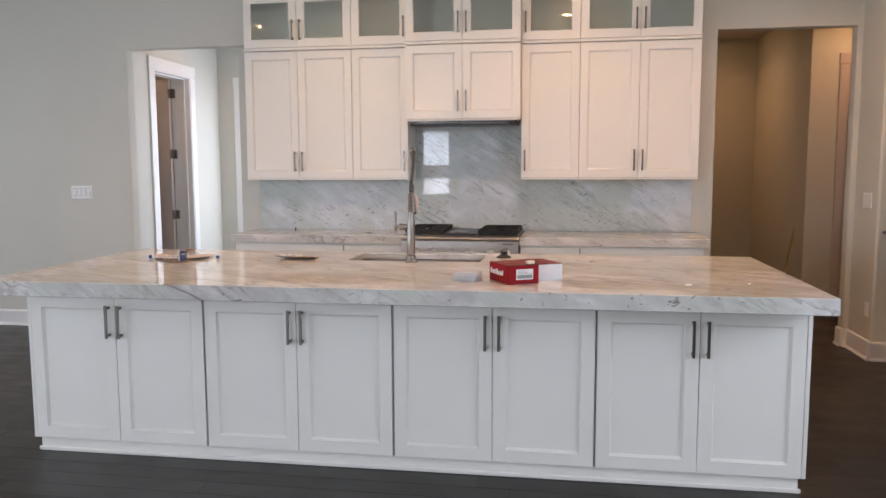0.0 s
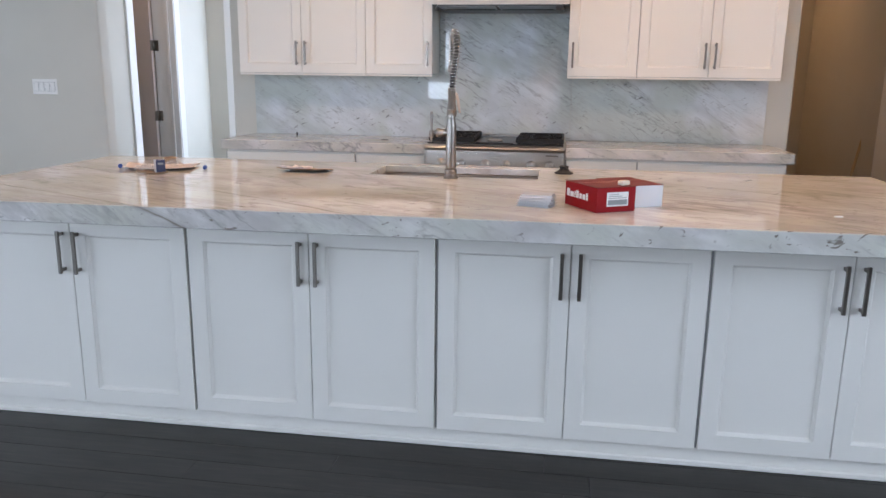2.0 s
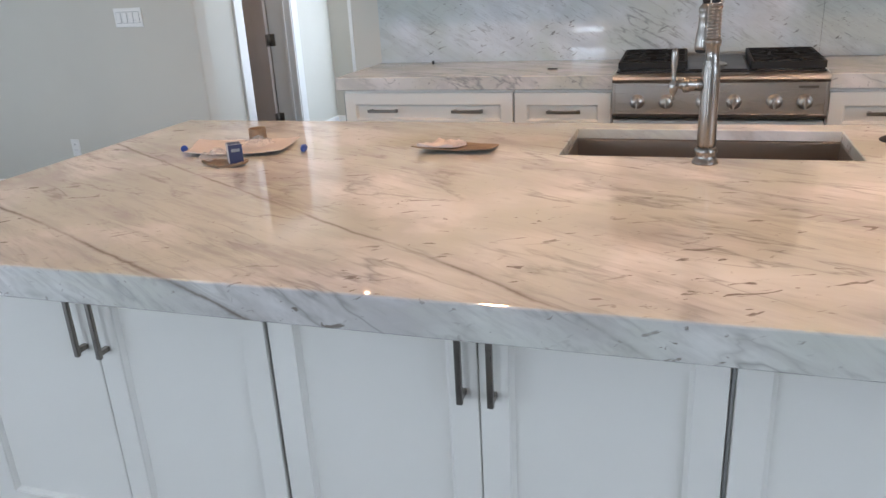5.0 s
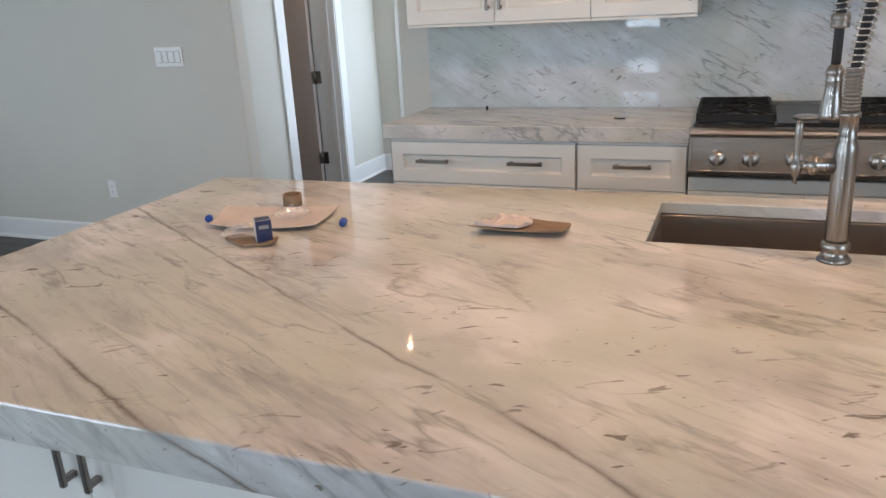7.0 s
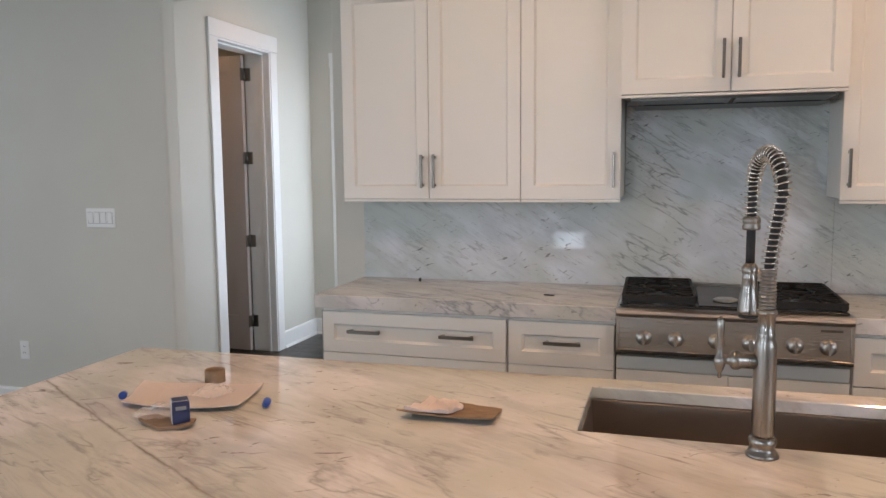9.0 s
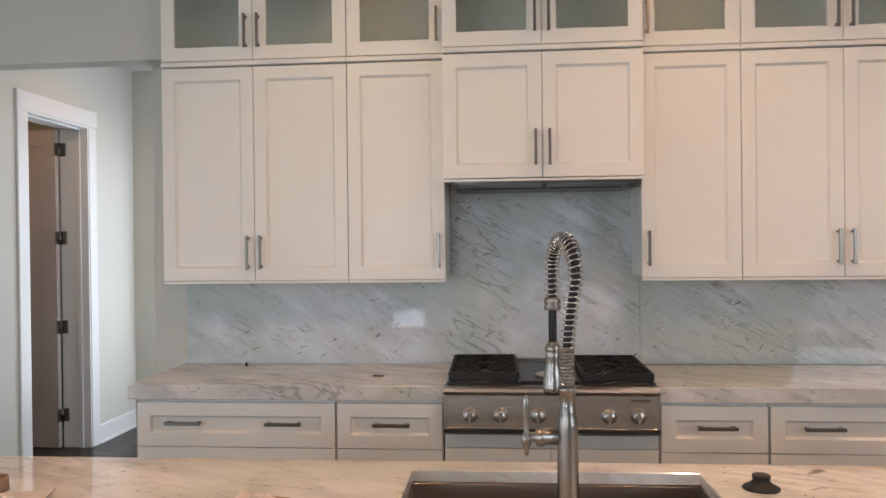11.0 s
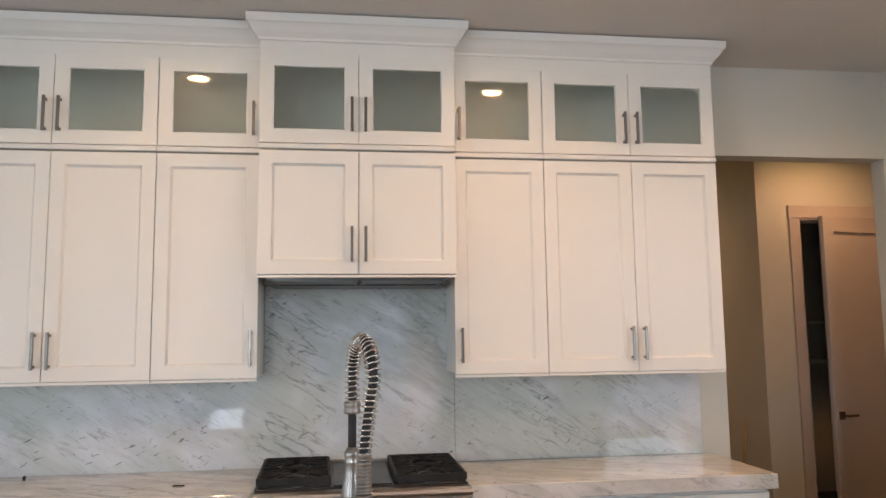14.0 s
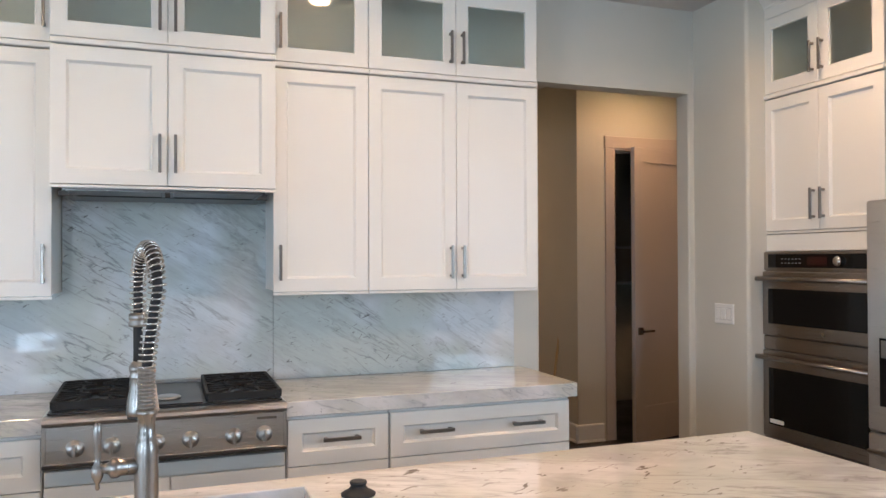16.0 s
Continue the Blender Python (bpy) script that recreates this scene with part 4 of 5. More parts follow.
# spring: a wire wound round that line
lengths = [0.0]
for p, q in zip(line, line[1:]):
    lengths.append(lengths[-1] + (q - p).length)
total = lengths[-1]
turns, per = 40, 12
wire = []
across = Vector((1, 0, 0)) - HEAD.normalized() * HEAD.normalized().x
across.normalize()
i = 0
for k in range(turns * per + 1):
    s = total * k / (turns * per)
    while i < len(line) - 2 and lengths[i + 1] < s:
        i += 1
    f = (s - lengths[i]) / max(1e-6, lengths[i + 1] - lengths[i])
    p = line[i].lerp(line[i + 1], f)
    way = (line[min(i + 2, len(line) - 1)] - line[max(i - 1, 0)]).normalized()
    side = (across - way * across.dot(way)).normalized()
    up = way.cross(side)
    ang = 2 * math.pi * k / per
    wire.append(p + 0.0158 * (side * math.cos(ang) + up * math.sin(ang)))
part("spring", tube(bmesh.new(), wire, 0.0024, 5), CHROME, fc, "wound steel spring")
part("ferrule", lathe(bmesh.new(), [(0.018, 0.460), (0.0195, 0.463), (0.0195, 0.470), (0.017, 0.473), (0.0195, 0.476), (0.0195, 0.486), (0.015, 0.490)], HEAD), FAUCETMETAL, fc)
bm = lathe(bmesh.new(), [(0.020, 0.268), (0.0240, 0.272), (0.0235, 0.280), (0.0220, 0.300), (0.0195, 0.316), (0.0175, 0.325), (0.0165, 0.350), (0.0178, 0.354), (0.0150, 0.358), (0.0182, 0.366), (0.0182, 0.374), (0.013, 0.383), (0.010, 0.386)], HEAD, None, 26)
head = part("spray_head", bm, FAUCETMETAL, fc, "bell-shaped spray head")
part("nozzle", lathe(bmesh.new(), [(0.018, 0.262), (0.0215, 0.264), (0.0215, 0.270), (0.016, 0.271)], HEAD), RUBBER, head)
bm = bmesh.new()
tube(bm, [HEAD + Vector(p) for p in ((0.016, -0.006, 0.372), (0.024, -0.010, 0.360), (0.030, -0.012, 0.335), (0.034, -0.014, 0.305), (0.040, -0.016, 0.280))], [0.004, 0.006, 0.0065, 0.0065, 0.004], 10)
part("spray_lever", bm, HOSE, head, "tan spray lever")

# the island stands half a degree askew to the wall
ASKEW = pose(0, -2.5, 0, 0, 0, 0.5) @ pose(0, 2.5, 0)
for ob in list(scene.objects):
    if ob.parent is None and ob.name.split(".")[0] in ("island_countertop", "island_cabinet", "island_side_panel", "island_back_panel", "island_plinth", "sink", "spring_faucet"):
        ob.matrix_basis = ASKEW @ ob.matrix_basis

# ---- oven tower and refrigerator by the end wall ----
OX = 3.20
OT = pose(OX, -0.838, 0, 0, 0, -90)
OW = 0.785
TALL = "built-in oven wall"
wall_cabinet(OT, OW, 0.60, 1.660, UP1, 2, "", "white shaker cabinet above the built-in oven", TALL)
glass_cabinet(OT, OW, 0.60, GL0, GL1, 2, "", "white glass-door cabinet at the top of the oven tower", TALL)
tw = thing("oven_tower", OT, "white tall cabinet housing the built-in double oven", "cabinet", TALL)
part("body", boxes((-OW / 2, -OW / 2 + 0.018, 0.003, 0.60, 0.0, 1.645), (OW / 2 - 0.018, OW / 2, 0.003, 0.60, 0.0, 1.645), (-OW / 2 + 0.018, OW / 2 - 0.018, 0.003, 0.60, 1.555, 1.645), (-OW / 2 + 0.018, OW / 2 - 0.018, 0.021, 0.60, 0.10, 0.44)), CABINET, tw)
f = shaker(tw, "drawer", -OW / 2 + 0.020, OW / 2 - 0.020, 0.12, 0.43, 0, 0.055)
handle(f, 0, 0.29, 0.0055, 0.165, False)
bm = bmesh.new()
prof = [(0.0, GL1 - 0.002), (0.0, 2.930), (0.008, 2.933), (0.010, 2.945), (0.017, 2.952), (0.030, 2.966), (0.045, 2.990), (0.052, 3.000), (0.059, 3.005), (0.062, CEIL - 0.008), (0.0, CEIL - 0.006), (0.0, CEIL - 0.002)]
ends = [[bm.verts.new((OX - o, y, z)) for o, z in prof] for y in (-0.464, -2.30)]
for k in range(len(prof) - 1):
    bm.faces.new((ends[0][k], ends[0][k + 1], ends[1][k + 1], ends[1][k]))
structure("trim_crown_tower", bm, CABINET, "white crown moulding above the oven tower", "crown moulding")

ov = thing("double_oven", OT, "built-in double wall oven in dark stainless with black glass", "oven")
h = OW / 2 - 0.020
part("body", boxes((-h, h, -0.010, 0.55, 0.445, 1.550), bevel=0.002), DARKSTEEL, ov)
cp = part("control_panel", boxes((-h, h, -0.022, -0.010, 1.448, 1.548), bevel=0.003), DARKSTEEL, ov)
part("panel_glass", boxes((-h + 0.035, h - 0.03, -0.024, -0.0225, 1.462, 1.536)), BLACKGLASS, cp)
part("display", boxes((-0.06, 0.07, -0.0252, -0.0243, 1.478, 1.520)), DISPLAY, cp, "dim red clock display")
part("dial", lathe(bmesh.new(), [(0.026, 0), (0.025, 0.018), (0.020, 0.024), (0.006, 0.025)], (0.145, -0.024, 1.498), Matrix.Rotation(radians(90), 4, "X"), 22), CHROME, cp, "round chrome dial")
for k in range(6):
    part("key_mark", boxes((-0.24 + 0.025 * k, -0.228 + 0.025 * k, -0.0250, -0.0242, 1.485, 1.489), (-0.24 + 0.025 * k, -0.228 + 0.025 * k, -0.0250, -0.0242, 1.508, 1.512)), INK, cp)
for nm, z0, z1, g0, g1, hz in (("upper_door", 1.085, 1.440, 1.150, 1.345, 1.400), ("lower_door", 0.520, 1.000, 0.590, 0.905, 0.965)):
    d = part(nm, boxes((-h, h, -0.034, -0.010, z0, z1), bevel=0.004), DARKSTEEL, ov)
    part("door_glass", boxes((-h + 0.045, h - 0.045, -0.0365, -0.0342, g0, g1), bevel=0.001), BLACKGLASS, d)
    bm = bmesh.new()
    tube(bm, [(-h + 0.004, -0.080, hz), (h - 0.004, -0.080, hz)], 0.013, 12)
    for e in (-1, 1):
        box(bm, e * (h - 0.03) - 0.014, e * (h - 0.03) + 0.014, -0.078, -0.033, hz - 0.011, hz + 0.011, 0.003)
    part("oven_handle", bm, DARKSTEEL, d, "long tubular handle")
part("vent", boxes((-h, h, -0.026, -0.010, 1.005, 1.080), bevel=0.004), DARKSTEEL, ov)
part("lower_trim", boxes((-h, h, -0.026, -0.010, 0.448, 0.515), bevel=0.003), DARKSTEEL, ov)
part("emblem", lathe(bmesh.new(), [(0.012, 0), (0.011, 0.002)], (0.05, -0.0345, 1.118), Matrix.Rotation(radians(90), 4, "X"), 20), CHROME, ov)
part("energy_tag", boxes((-h + 0.055, -h + 0.155, -0.0385, -0.0367, 0.600, 0.622)), PAPER, ov, "white paper tag inside the glass")

fr = thing("refrigerator", pose(3.05, -1.70, 0, 0, 0, -90), "stainless french-door refrigerator with a water dispenser", "refrigerator")
part("body", boxes((-0.455, 0.455, 0.06, 0.82, 0.03, 1.77), bevel=0.004), DARKSTEEL, fr)
for k, (x0, x1) in enumerate(((-0.455, -0.002), (0.002, 0.455))):
    d = part("door", boxes((x0, x1, 0.0, 0.055, 0.72, 1.78), bevel=0.010), STEEL, fr)
    bm = bmesh.new()
    x = x1 - 0.05 if k == 0 else x0 + 0.05
    tube(bm, [(x, -0.055, 0.80), (x, -0.055, 1.62)], 0.012, 12)
    for z in (0.83, 1.59):
        box(bm, x - 0.010, x + 0.010, -0.055, 0.002, z - 0.012, z + 0.012, 0.002)
    part("handle", bm, STEEL, d)
    if k == 0:
        part("dispenser", boxes((-0.385, -0.165, -0.003, 0.001, 0.84, 1.15), bevel=0.001), BLACKGLASS, d, "black water dispenser recess")
        part("dispenser_panel", boxes((-0.375, -0.175, -0.006, -0.0032, 1.06, 1.14), bevel=0.001), DARKSTEEL, d)
d = part("freezer_drawer", boxes((-0.455, 0.455, 0.0, 0.055, 0.06, 0.712), bevel=0.010), STEEL, fr)
bm = bmesh.new()
tube(bm, [(-0.40, -0.055, 0.64), (0.40, -0.055, 0.64)], 0.012, 12)
for x in (-0.37, 0.37):
    box(bm, x - 0.012, x + 0.012, -0.055, 0.002, 0.63, 0.65, 0.002)
part("handle", bm, STEEL, d)
for x in (-0.42, 0.42):
    part("foot", boxes((x - 0.02, x + 0.02, 0.10, 0.14, 0, 0.031)), RUBBER, fr)
wall_cabinet(pose(OX, -1.70, 0, 0, 0, -90), 0.92, 0.60, 1.86, UP1, 2, "", "white shaker cabinet above the refrigerator", TALL)
glass_cabinet(pose(OX, -1.70, 0, 0, 0, -90), 0.92, 0.60, GL0, GL1, 2, "", "white glass-door cabinet above the refrigerator", TALL)
solid("tall_side_cabinet", boxes((3.20, RIGHT - 0.002, -2.300, -2.20, 0.001, 3.045), bevel=0.002), CABINET, "white end panel beside the refrigerator", "panel")


# ---- switches, outlets, ceiling lights ----
def wall_plate(m, n, label, outlet=False):
    w = 0.070 + 0.046 * (n - 1)
    p = thing("outlet" if outlet else "light_switch", m, label, "outlet" if outlet else "switch")
    bm = bmesh.new()
    nested(bm, -w / 2, w / 2, -0.058, 0.058, [(0, 0), (0, -0.003), (0.004, -0.006)])
    part("plate", bm, PLASTIC, p)
    for k in range(n):
        x = (k - (n - 1) / 2) * 0.046
        if outlet:
            for z in (-0.020, 0.020):
                s = part("socket", lathe(bmesh.new(), [(0.017, 0), (0.016, 0.0015)], (x, -0.006, z), Matrix.Rotation(radians(90), 4, "X"), 20), PLASTIC, p)
                part("slot", boxes((x - 0.008, x - 0.005, -0.0082, -0.0076, z - 0.002, z + 0.007), (x + 0.005, x + 0.008, -0.0082, -0.0076, z - 0.002, z + 0.006)), BLACKGAP, s)
        else:
            s = part("bezel", boxes((x - 0.0185, x + 0.0185, -0.0068, -0.0061, -0.035, 0.035)), INK, p)
            bm = bmesh.new()
            nested(bm, x - 0.0165, x + 0.0165, -0.033, 0.033, [(0, -0.0066), (0, -0.008), (0.002, -0.010 if k % 2 else -0.009)])
            part("rocker", bm, PLASTIC, p)
    return p


wall_plate(pose(-3.497, STEP[1] - 0.0005, 1.240), 4, "white four-gang rocker switch plate on the wall")
wall_plate(pose(-4.136, STEP[1] - 0.0005, 0.395), 1, "white duplex outlet low on the wall", True)
wall_plate(pose(3.0715, -0.265, 1.190, 0, 0, -90), 3, "white three-gang rocker switch plate by the passage")
wall_plate(pose(3.0715, -0.36, 0.375, 0, 0, -90), 1, "white duplex outlet low on the wall end", True)

# fittings for all ceiling lamps, the added fill ones too
for cx, cy, watts in CANS_AND_FILL:
    c = thing("recessed_light", pose(cx, cy, CEIL), "round white recessed ceiling light, lit warm, some of the set added", "ceiling light", "recessed lights")
    if cx == -2.7:
        c.scale = (0.24, 0.24, 1)
        c["label"] = "small round recessed hall light, lit warm"
    part("trim_ring", lathe(bmesh.new(), [(0.085, -0.001), (0.085, -0.004), (0.078, -0.008), (0.064, -0.008), (0.060, -0.003)], seg=32), PLASTIC, c)
    part("lens", lathe(bmesh.new(), [(0.059, -0.0032), (0.059, -0.0045), (0.050, -0.006)], seg=32), CANGLOW, c, "glowing warm lens")

# ---- loose things on the island ----
TOP = 0.914


def carton(name, m, l, w, hgt, mat_side, mat_top, label):
    c = thing(name, m, label, "box", "hardware cartons")
    t = 0.0015
    bm = bmesh.new()
    box(bm, 0, l, 0, w, 0, hgt - t, 0.0015)
    part("carton", bm, mat_side, c)
    part("top_flap", boxes((0, l, 0, w * 0.62, hgt - t, hgt + 0.0002), (0.0005, l - 0.0005, w * 0.63, w - 0.0005, hgt - t, hgt - 0.0003), bevel=0.0004), mat_top, c)
    part("crease", boxes((0.004, l - 0.004, w * 0.60, w * 0.615, hgt + 0.0002, hgt + 0.0008)), CREASE, c, "pale worn crease along the lid")
    return c


# local +x: the side with the paper label; local +y: the side with the white mark
BX = pose(0.571, -3.050, TOP, 0, 0, 30)
c1 = carton("hardware_carton", BX, 0.155, 0.206, 0.085, RED, REDTOP, "red cardboard hardware carton with a white label")
c2 = carton("hardware_carton", BX @ pose(0.1580, 0.056, 0, 0, 0, -2), 0.148, 0.215, 0.078, WHITECARD, REDTOP, "white carton with a red lid behind another box")
part("label", boxes((0.040, 0.125, -0.0012, -0.0004, 0.020, 0.068)), PAPER, c1, "white paper label with small grey print")
for x0, x1, z0, z1 in ((0.045, 0.120, 0.025, 0.042), (0.047, 0.118, 0.047, 0.049), (0.047, 0.100, 0.053, 0.055), (0.047, 0.085, 0.059, 0.061)):
    part("label_print", boxes((x0, x1, -0.0018, -0.0013, z0, z1)), INK, c1)
# the maker's mark on the side, as plain white bars
y = 0.192
for wdt, h0, h1 in ((0.018, 0.034, 0.060), (0.022, 0.034, 0.052), (0.006, 0.034, 0.057), (0.016, 0.034, 0.060), (0.015, 0.034, 0.052), (0.017, 0.034, 0.052), (0.011, 0.034, 0.058)):
    part("mark_bar", boxes((-0.0012, -0.0004, y - wdt, y, h0, h1)), PAPER, c1, "white bar of the printed mark")
    y -= wdt + 0.0055
fm = bmesh.new()
box(fm, -0.019, 0.019, -0.013, 0.013, 0, 0.016, 0.005, 2)
tagged(new("foam_plug", mesh_of("foam_plug", fm, CREAM)), "small cream packing pad lying on the red carton", "packing").matrix_basis = pose(0.664, -2.960, TOP + 0.0862, 0, 0, 40)

# clear blister packs in a stack
bl = thing("blister_pack", pose(0.368, -2.928, TOP, 0, 0, -12), "stack of clear plastic blister packs with white inserts", "packaging")
for k in range(4):
    bm = bmesh.new()
    nested(bm, -0.062, 0.062, -0.045, 0.045, [(0, 0), (0, -0.002), (0.006, -0.003), (0.009, -0.0095), (0.013, -0.0105)])
    p = part("tray", bm, CLEARPLASTIC, bl)
    p.matrix_basis = pose(0.002 * k, -0.003 * k, 0.0108 * k, -90, 0, 3 * k - 4)
    part("insert_card", boxes((-0.048, 0.048, -0.030, 0.030, 0.0108 * k + 0.0025, 0.0108 * k + 0.0035)), WHITECARD, bl)

st = thing("sink_stopper", pose(0.463, -1.984, TOP), "black rubber sink stopper standing on the island", "stopper")
part("flange", lathe(bmesh.new(), [(0.044, 0.0), (0.045, 0.003), (0.038, 0.008), (0.026, 0.014), (0.020, 0.022), (0.019, 0.026)], seg=28), RUBBER, st)
part("knob", lathe(bmesh.new(), [(0.019, 0.026), (0.022, 0.028), (0.022, 0.034), (0.018, 0.036)], seg=24), RUBBER, st)


def torn_card(name, outline, z, bend, mat, label, category, thick=0.004, lump=0.0, lift=0.0):
    """A flat piece of torn card lying on the stone: outline in plan, with ragged edges and curled corners."""
    rnd = random.Random(len(outline) * 7 + int(abs(outline[0][0]) * 100))
    pts = []
    for p, q in zip(outline, outline[1:] + outline[:1]):
        for k in range(5):
            u = k / 5
            pts.append(Vector((p[0] * (1 - u) + q[0] * u + rnd.uniform(-0.0035, 0.0035), p[1] * (1 - u) + q[1] * u + rnd.uniform(-0.0035, 0.0035), 0)))
    mid = sum(pts, Vector()) / len(pts)
    far = max((p - mid).length for p in pts)
    near_y, deep = min(p.y for p in pts), max(p.y for p in pts) - min(p.y for p in pts)
    bm = bmesh.new()
    loops = []
    for h in (0.0, thick):
        for s in (1.0, 0.55):
            loops.append([bm.verts.new((*(mid + (p - mid) * s).xy, z + h + lift * (1 - (mid.y + (p.y - mid.y) * s - near_y) / deep) ** 2 + bend * ((p - mid).length * s / far) ** 3 + (lump * rnd.uniform(0.1, 1.0) if h else 0))) for p in pts])
    low_o, low_i, up_o, up_i = loops
    n = len(pts)
    for k in range(n):
        j = (k + 1) % n
        bm.faces.new((up_o[k], up_o[j], up_i[j], up_i[k]))
        bm.faces.new((low_o[j], low_o[k], low_i[k], low_i[j]))
        bm.faces.new((low_o[k], low_o[j], up_o[j], up_o[k]))
    bm.faces.new(up_i)
    bm.faces.new(low_i[::-1])
    return solid(name, bm, mat, label, category)


torn_card("card_sheet", [(-1.561, -2.376), (-1.401, -2.369), (-1.256, -2.324), (-1.301, -2.116), (-1.476, -2.139), (-1.637, -2.189)], TOP + 0.0005, 0.012, PINKCARD, "pale torn card sheet lying on the island", "cardboard", 0.0025, 0.0, 0.007)
torn_card("cardboard_scrap", [(-1.441, -2.464), (-1.361, -2.499), (-1.293, -2.476), (-1.301, -2.429), (-1.421, -2.424)], TOP + 0.0005, 0.008, CARD, "brown torn cardboard scrap under a small box", "cardboard", 0.007)
torn_card("cardboard_piece", [(-0.851, -2.272), (-0.618, -2.264), (-0.615, -2.150), (-0.728, -2.117), (-0.818, -2.118)], TOP + 0.0005, 0.010, CARD, "brown cardboard piece with a torn white face", "cardboard", 0.003, 0.0, 0.012)
torn_card("paper_scrap", [(-0.838, -2.260), (-0.728, -2.254), (-0.708, -2.182), (-0.743, -2.132), (-0.811, -2.130)], TOP + 0.008, 0.004, TORNPAPER, "torn pale paper layer on the cardboard piece", "paper", 0.002, 0.009, 0.010)
sb = thing("small_box", pose(-1.333, -2.448, TOP + 0.008, 0, 0, -48), "small white and blue printed hardware box", "box")
part("carton", boxes((-0.020, 0.020, -0.020, 0.020, 0, 0.056), bevel=0.001), GREYCARD, sb)
part("blue_face", boxes((0.0202, 0.0215, -0.0195, 0.0195, 0.001, 0.055)), NAVY, sb, "dark blue printed face")
part("face_print", boxes((0.0216, 0.0222, -0.012, 0.012, 0.034, 0.043)), INK, sb)
part("printed_top", boxes((-0.012, 0.018, -0.018, 0.018, 0.0562, 0.0570)), NAVY, sb, "dark blue printed top")
pf = thing("plastic_film", pose(-1.401, -2.441, TOP + 0.008, 0, 0, 10), "crumpled clear plastic film beside a small box", "packaging")
bm = bmesh.new()
rnd = random.Random(5)
grid = [[bm.verts.new((-0.05 + 0.012 * i, -0.035 + 0.012 * j, rnd.uniform(0.0, 0.016) + 0.004 + 0.022 * math.sin(math.pi * i / 8) * math.sin(math.pi * j / 6))) for j in range(7)] for i in range(9)]
for i in range(8):
    for j in range(6):
        bm.faces.new((grid[i][j], grid[i + 1][j], grid[i + 1][j + 1], grid[i][j + 1]))
bmesh.ops.solidify(bm, geom=bm.faces[:], thickness=0.0006)
part("film", bm, FILM, pf)
pf2 = copy_thing(pf, pose(-1.376, -2.249, TOP + 0.006, 0, 0, 70))
pf2["label"] = "crumpled clear plastic film on the card sheet"
tr = thing("cardboard_tube", pose(-1.467, -2.103, TOP, 0, 0, 20), "short brown crushed cardboard tube", "cardboard")
part("shell", lathe(bmesh.new(), [(0.025, 0.0), (0.0285, 0.001), (0.0285, 0.036), (0.027, 0.037), (0.023, 0.032), (0.021, 0.010)], seg=20), CARD, tr)
for x, y, r in ((-1.612, -2.307, 30), (-1.204, -2.273, 200)):
    wn = thing("wire_nut", pose(x, y, TOP + 0.011, 88, 0, r), "small blue plastic wire connector", "connector", "wire connectors")
    part("cap", lathe(bmesh.new(), [(0.005, -0.016), (0.008, -0.012), (0.010, 0.0), (0.011, 0.012), (0.010, 0.016)], seg=12), BLUE, wn)
# chips of black spacer left on the back counter
solid("plastic_chip", boxes((-1.52, -1.508, -0.130, -0.118, 0.9142, 0.934), bevel=0.002), RUBBER, "small black plastic chip on the back counter", "debris")
solid("screw_bit", tube(bmesh.new(), [(-0.80, -0.41, 0.9175), (-0.75, -0.416, 0.9175)], 0.003, 8), RUBBER, "short dark screw lying on the back counter", "debris")
for x, y, r in ((1.371, -2.947, 20), (1.645, -2.886, 70)):
    fk = bmesh.new()
    box(fk, -0.014, 0.014, -0.006, 0.006, 0, 0.004, 0.0015)
    ob = solid("paper_flake", fk, PAPER, "tiny white paper flake on the island top", "debris", "paper flakes")
    ob.matrix_basis = pose(x, y, TOP + 0.0003, 0, 0, r)
# strip of wood leaning in the passage
sw = bmesh.new()
tube(sw, [(3.00, 1.83, 0.001), (3.185, 1.95, 0.86)], 0.012, 4, True)
solid("wood_strip", sw, STRIPWOOD, "thin bare wood strip leaning against the passage wall", "wood strip")
# pantry shelves
for z in (1.25, 1.62):
    solid("pantry_shelf", boxes((KX + W + 0.002, 4.698, 2.70, 3.098, z, z + 0.02), bevel=0.002), TRIM, "plain white pantry shelf", "shelf", "pantry shelves")

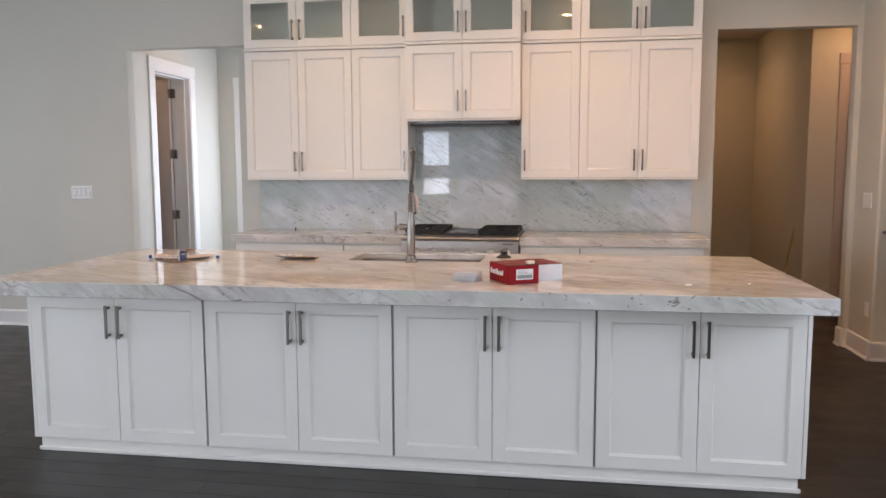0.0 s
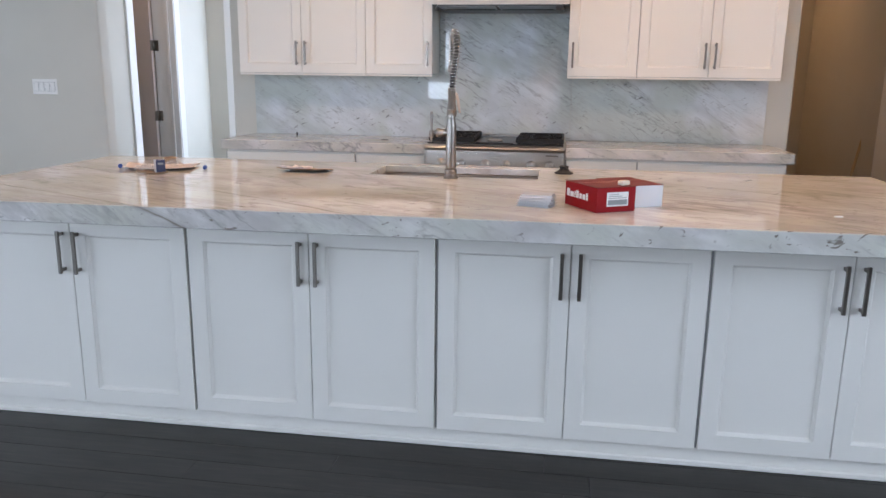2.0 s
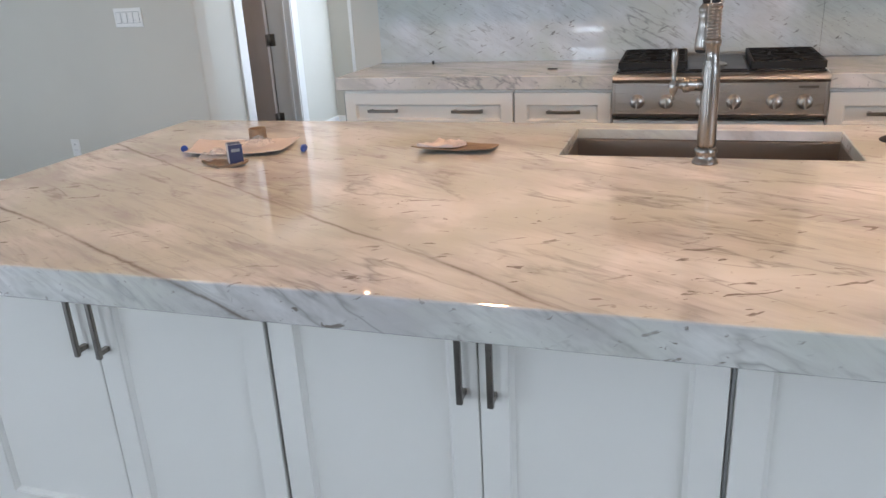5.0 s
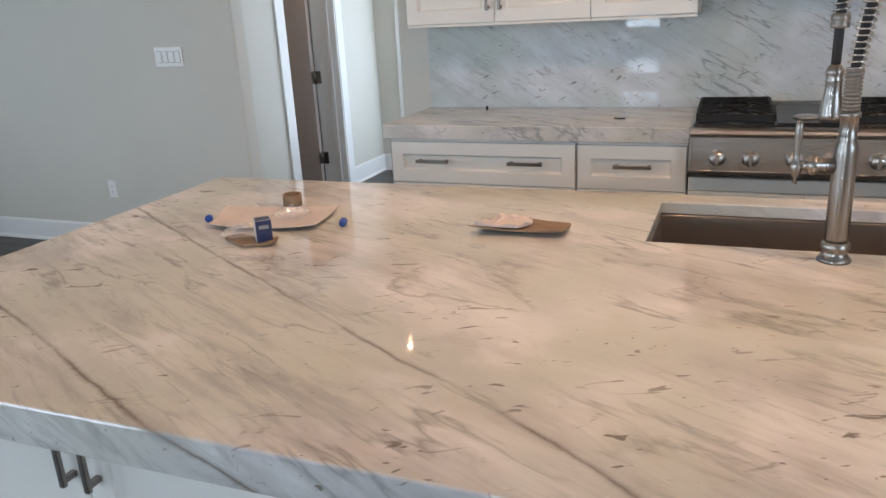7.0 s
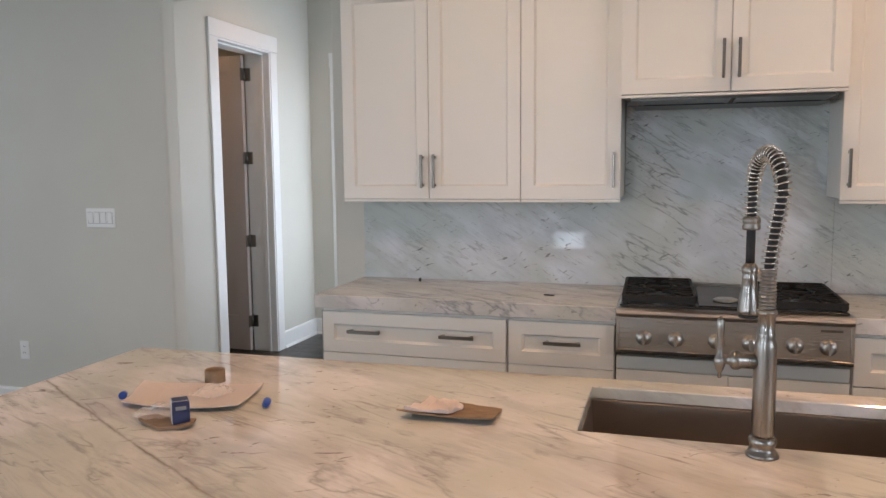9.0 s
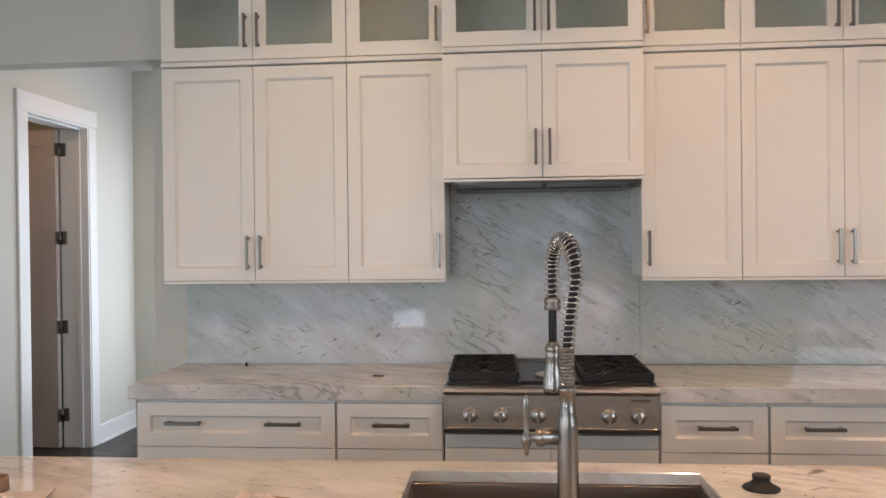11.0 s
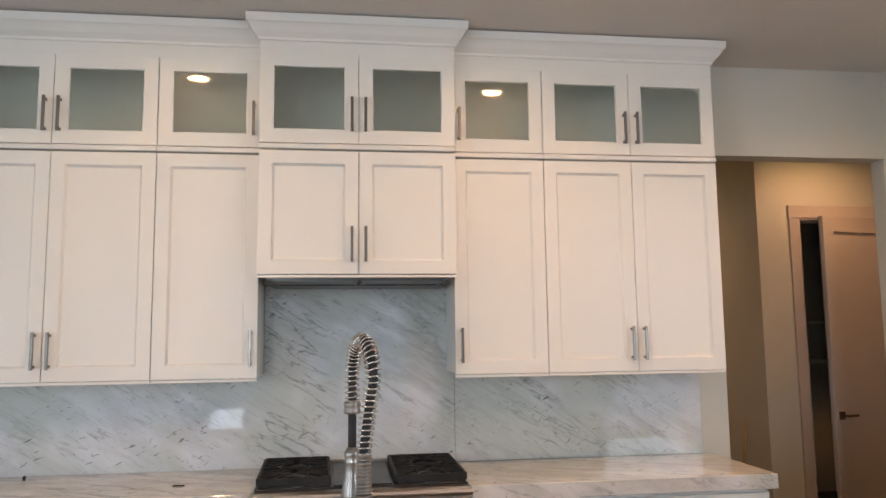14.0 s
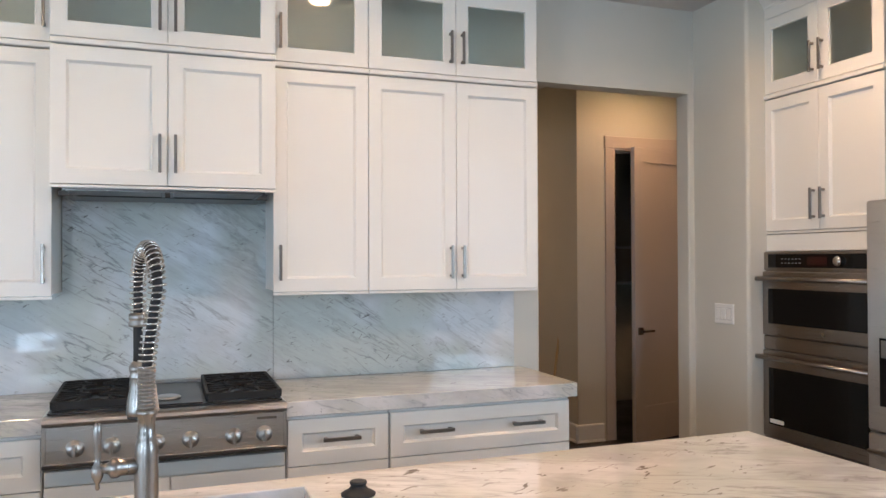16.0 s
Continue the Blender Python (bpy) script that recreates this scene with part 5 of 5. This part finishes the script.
# ---- floor planks, last ----
PW = 0.127
rnd = random.Random(11)
LENGTHS = (0.9, 1.3, 1.7, 2.2)
shared = {}
for L in LENGTHS:
    shared[L] = mesh_of("plank", boxes((0.0005, L - 0.0005, 0.0005, PW - 0.0005, -0.011, 0.0), bevel=0.0008), FLOORWOOD)
far_bm = bmesh.new()
count = 0
y = REAR
row = 0
cells = []
while y < DEEP - 0.01:
    x = LEFT - rnd.uniform(0.1, 0.8)
    end = 4.75 if y > 0 else RIGHT + 0.06
    while x < end:
        L = rnd.choice(LENGTHS)
        if x < LEFT - 0.06:
            cells.append((LEFT - 0.06, y, x + L - LEFT + 0.06))
        else:
            cells.append((x, y, min(L, end - x)))
        x += L
    y += PW
near = [c for c in cells if -5.2 < c[1] < -2.9 and c[0] + c[2] > -4.6 and c[0] < 3.9] + [c for c in cells if -2.9 <= c[1] < 0.0 and (c[0] < -3.0 or c[0] + c[2] > 2.6)]
near = [c for c in near if c[2] in LENGTHS][:295]
chosen = set(near)
verts, faces = [], []
for c in cells:
    x, y, L = c
    if c in chosen:
        ob = new("plank", shared[L])
        ob.parent = floor
        ob.location = (x, y, 0)
    else:
        k = len(verts)
        x0, x1, y0, y1 = x + 0.0005, x + L - 0.0005, y + 0.0005, y + PW - 0.0005
        b = 0.0008
        verts += [(x0, y0, -0.011), (x1, y0, -0.011), (x1, y1, -0.011), (x0, y1, -0.011), (x0, y0, -b), (x1, y0, -b), (x1, y1, -b), (x0, y1, -b),
                  (x0 + b, y0 + b, 0), (x1 - b, y0 + b, 0), (x1 - b, y1 - b, 0), (x0 + b, y1 - b, 0)]
        for lo, hi in ((0, 4), (4, 8)):
            for s in range(4):
                faces.append((k + lo + s, k + lo + (s + 1) % 4, k + hi + (s + 1) % 4, k + hi + s))
        faces.append((k + 8, k + 9, k + 10, k + 11))
me = bpy.data.meshes.new("floor_boards")
me.from_pydata(verts, [], faces)
me.materials.append(FLOORWOOD)
rest = new("floor_boards", me)
rest.parent = floor
tagged(rest, "dark stained oak boards", "", "", "stuff")
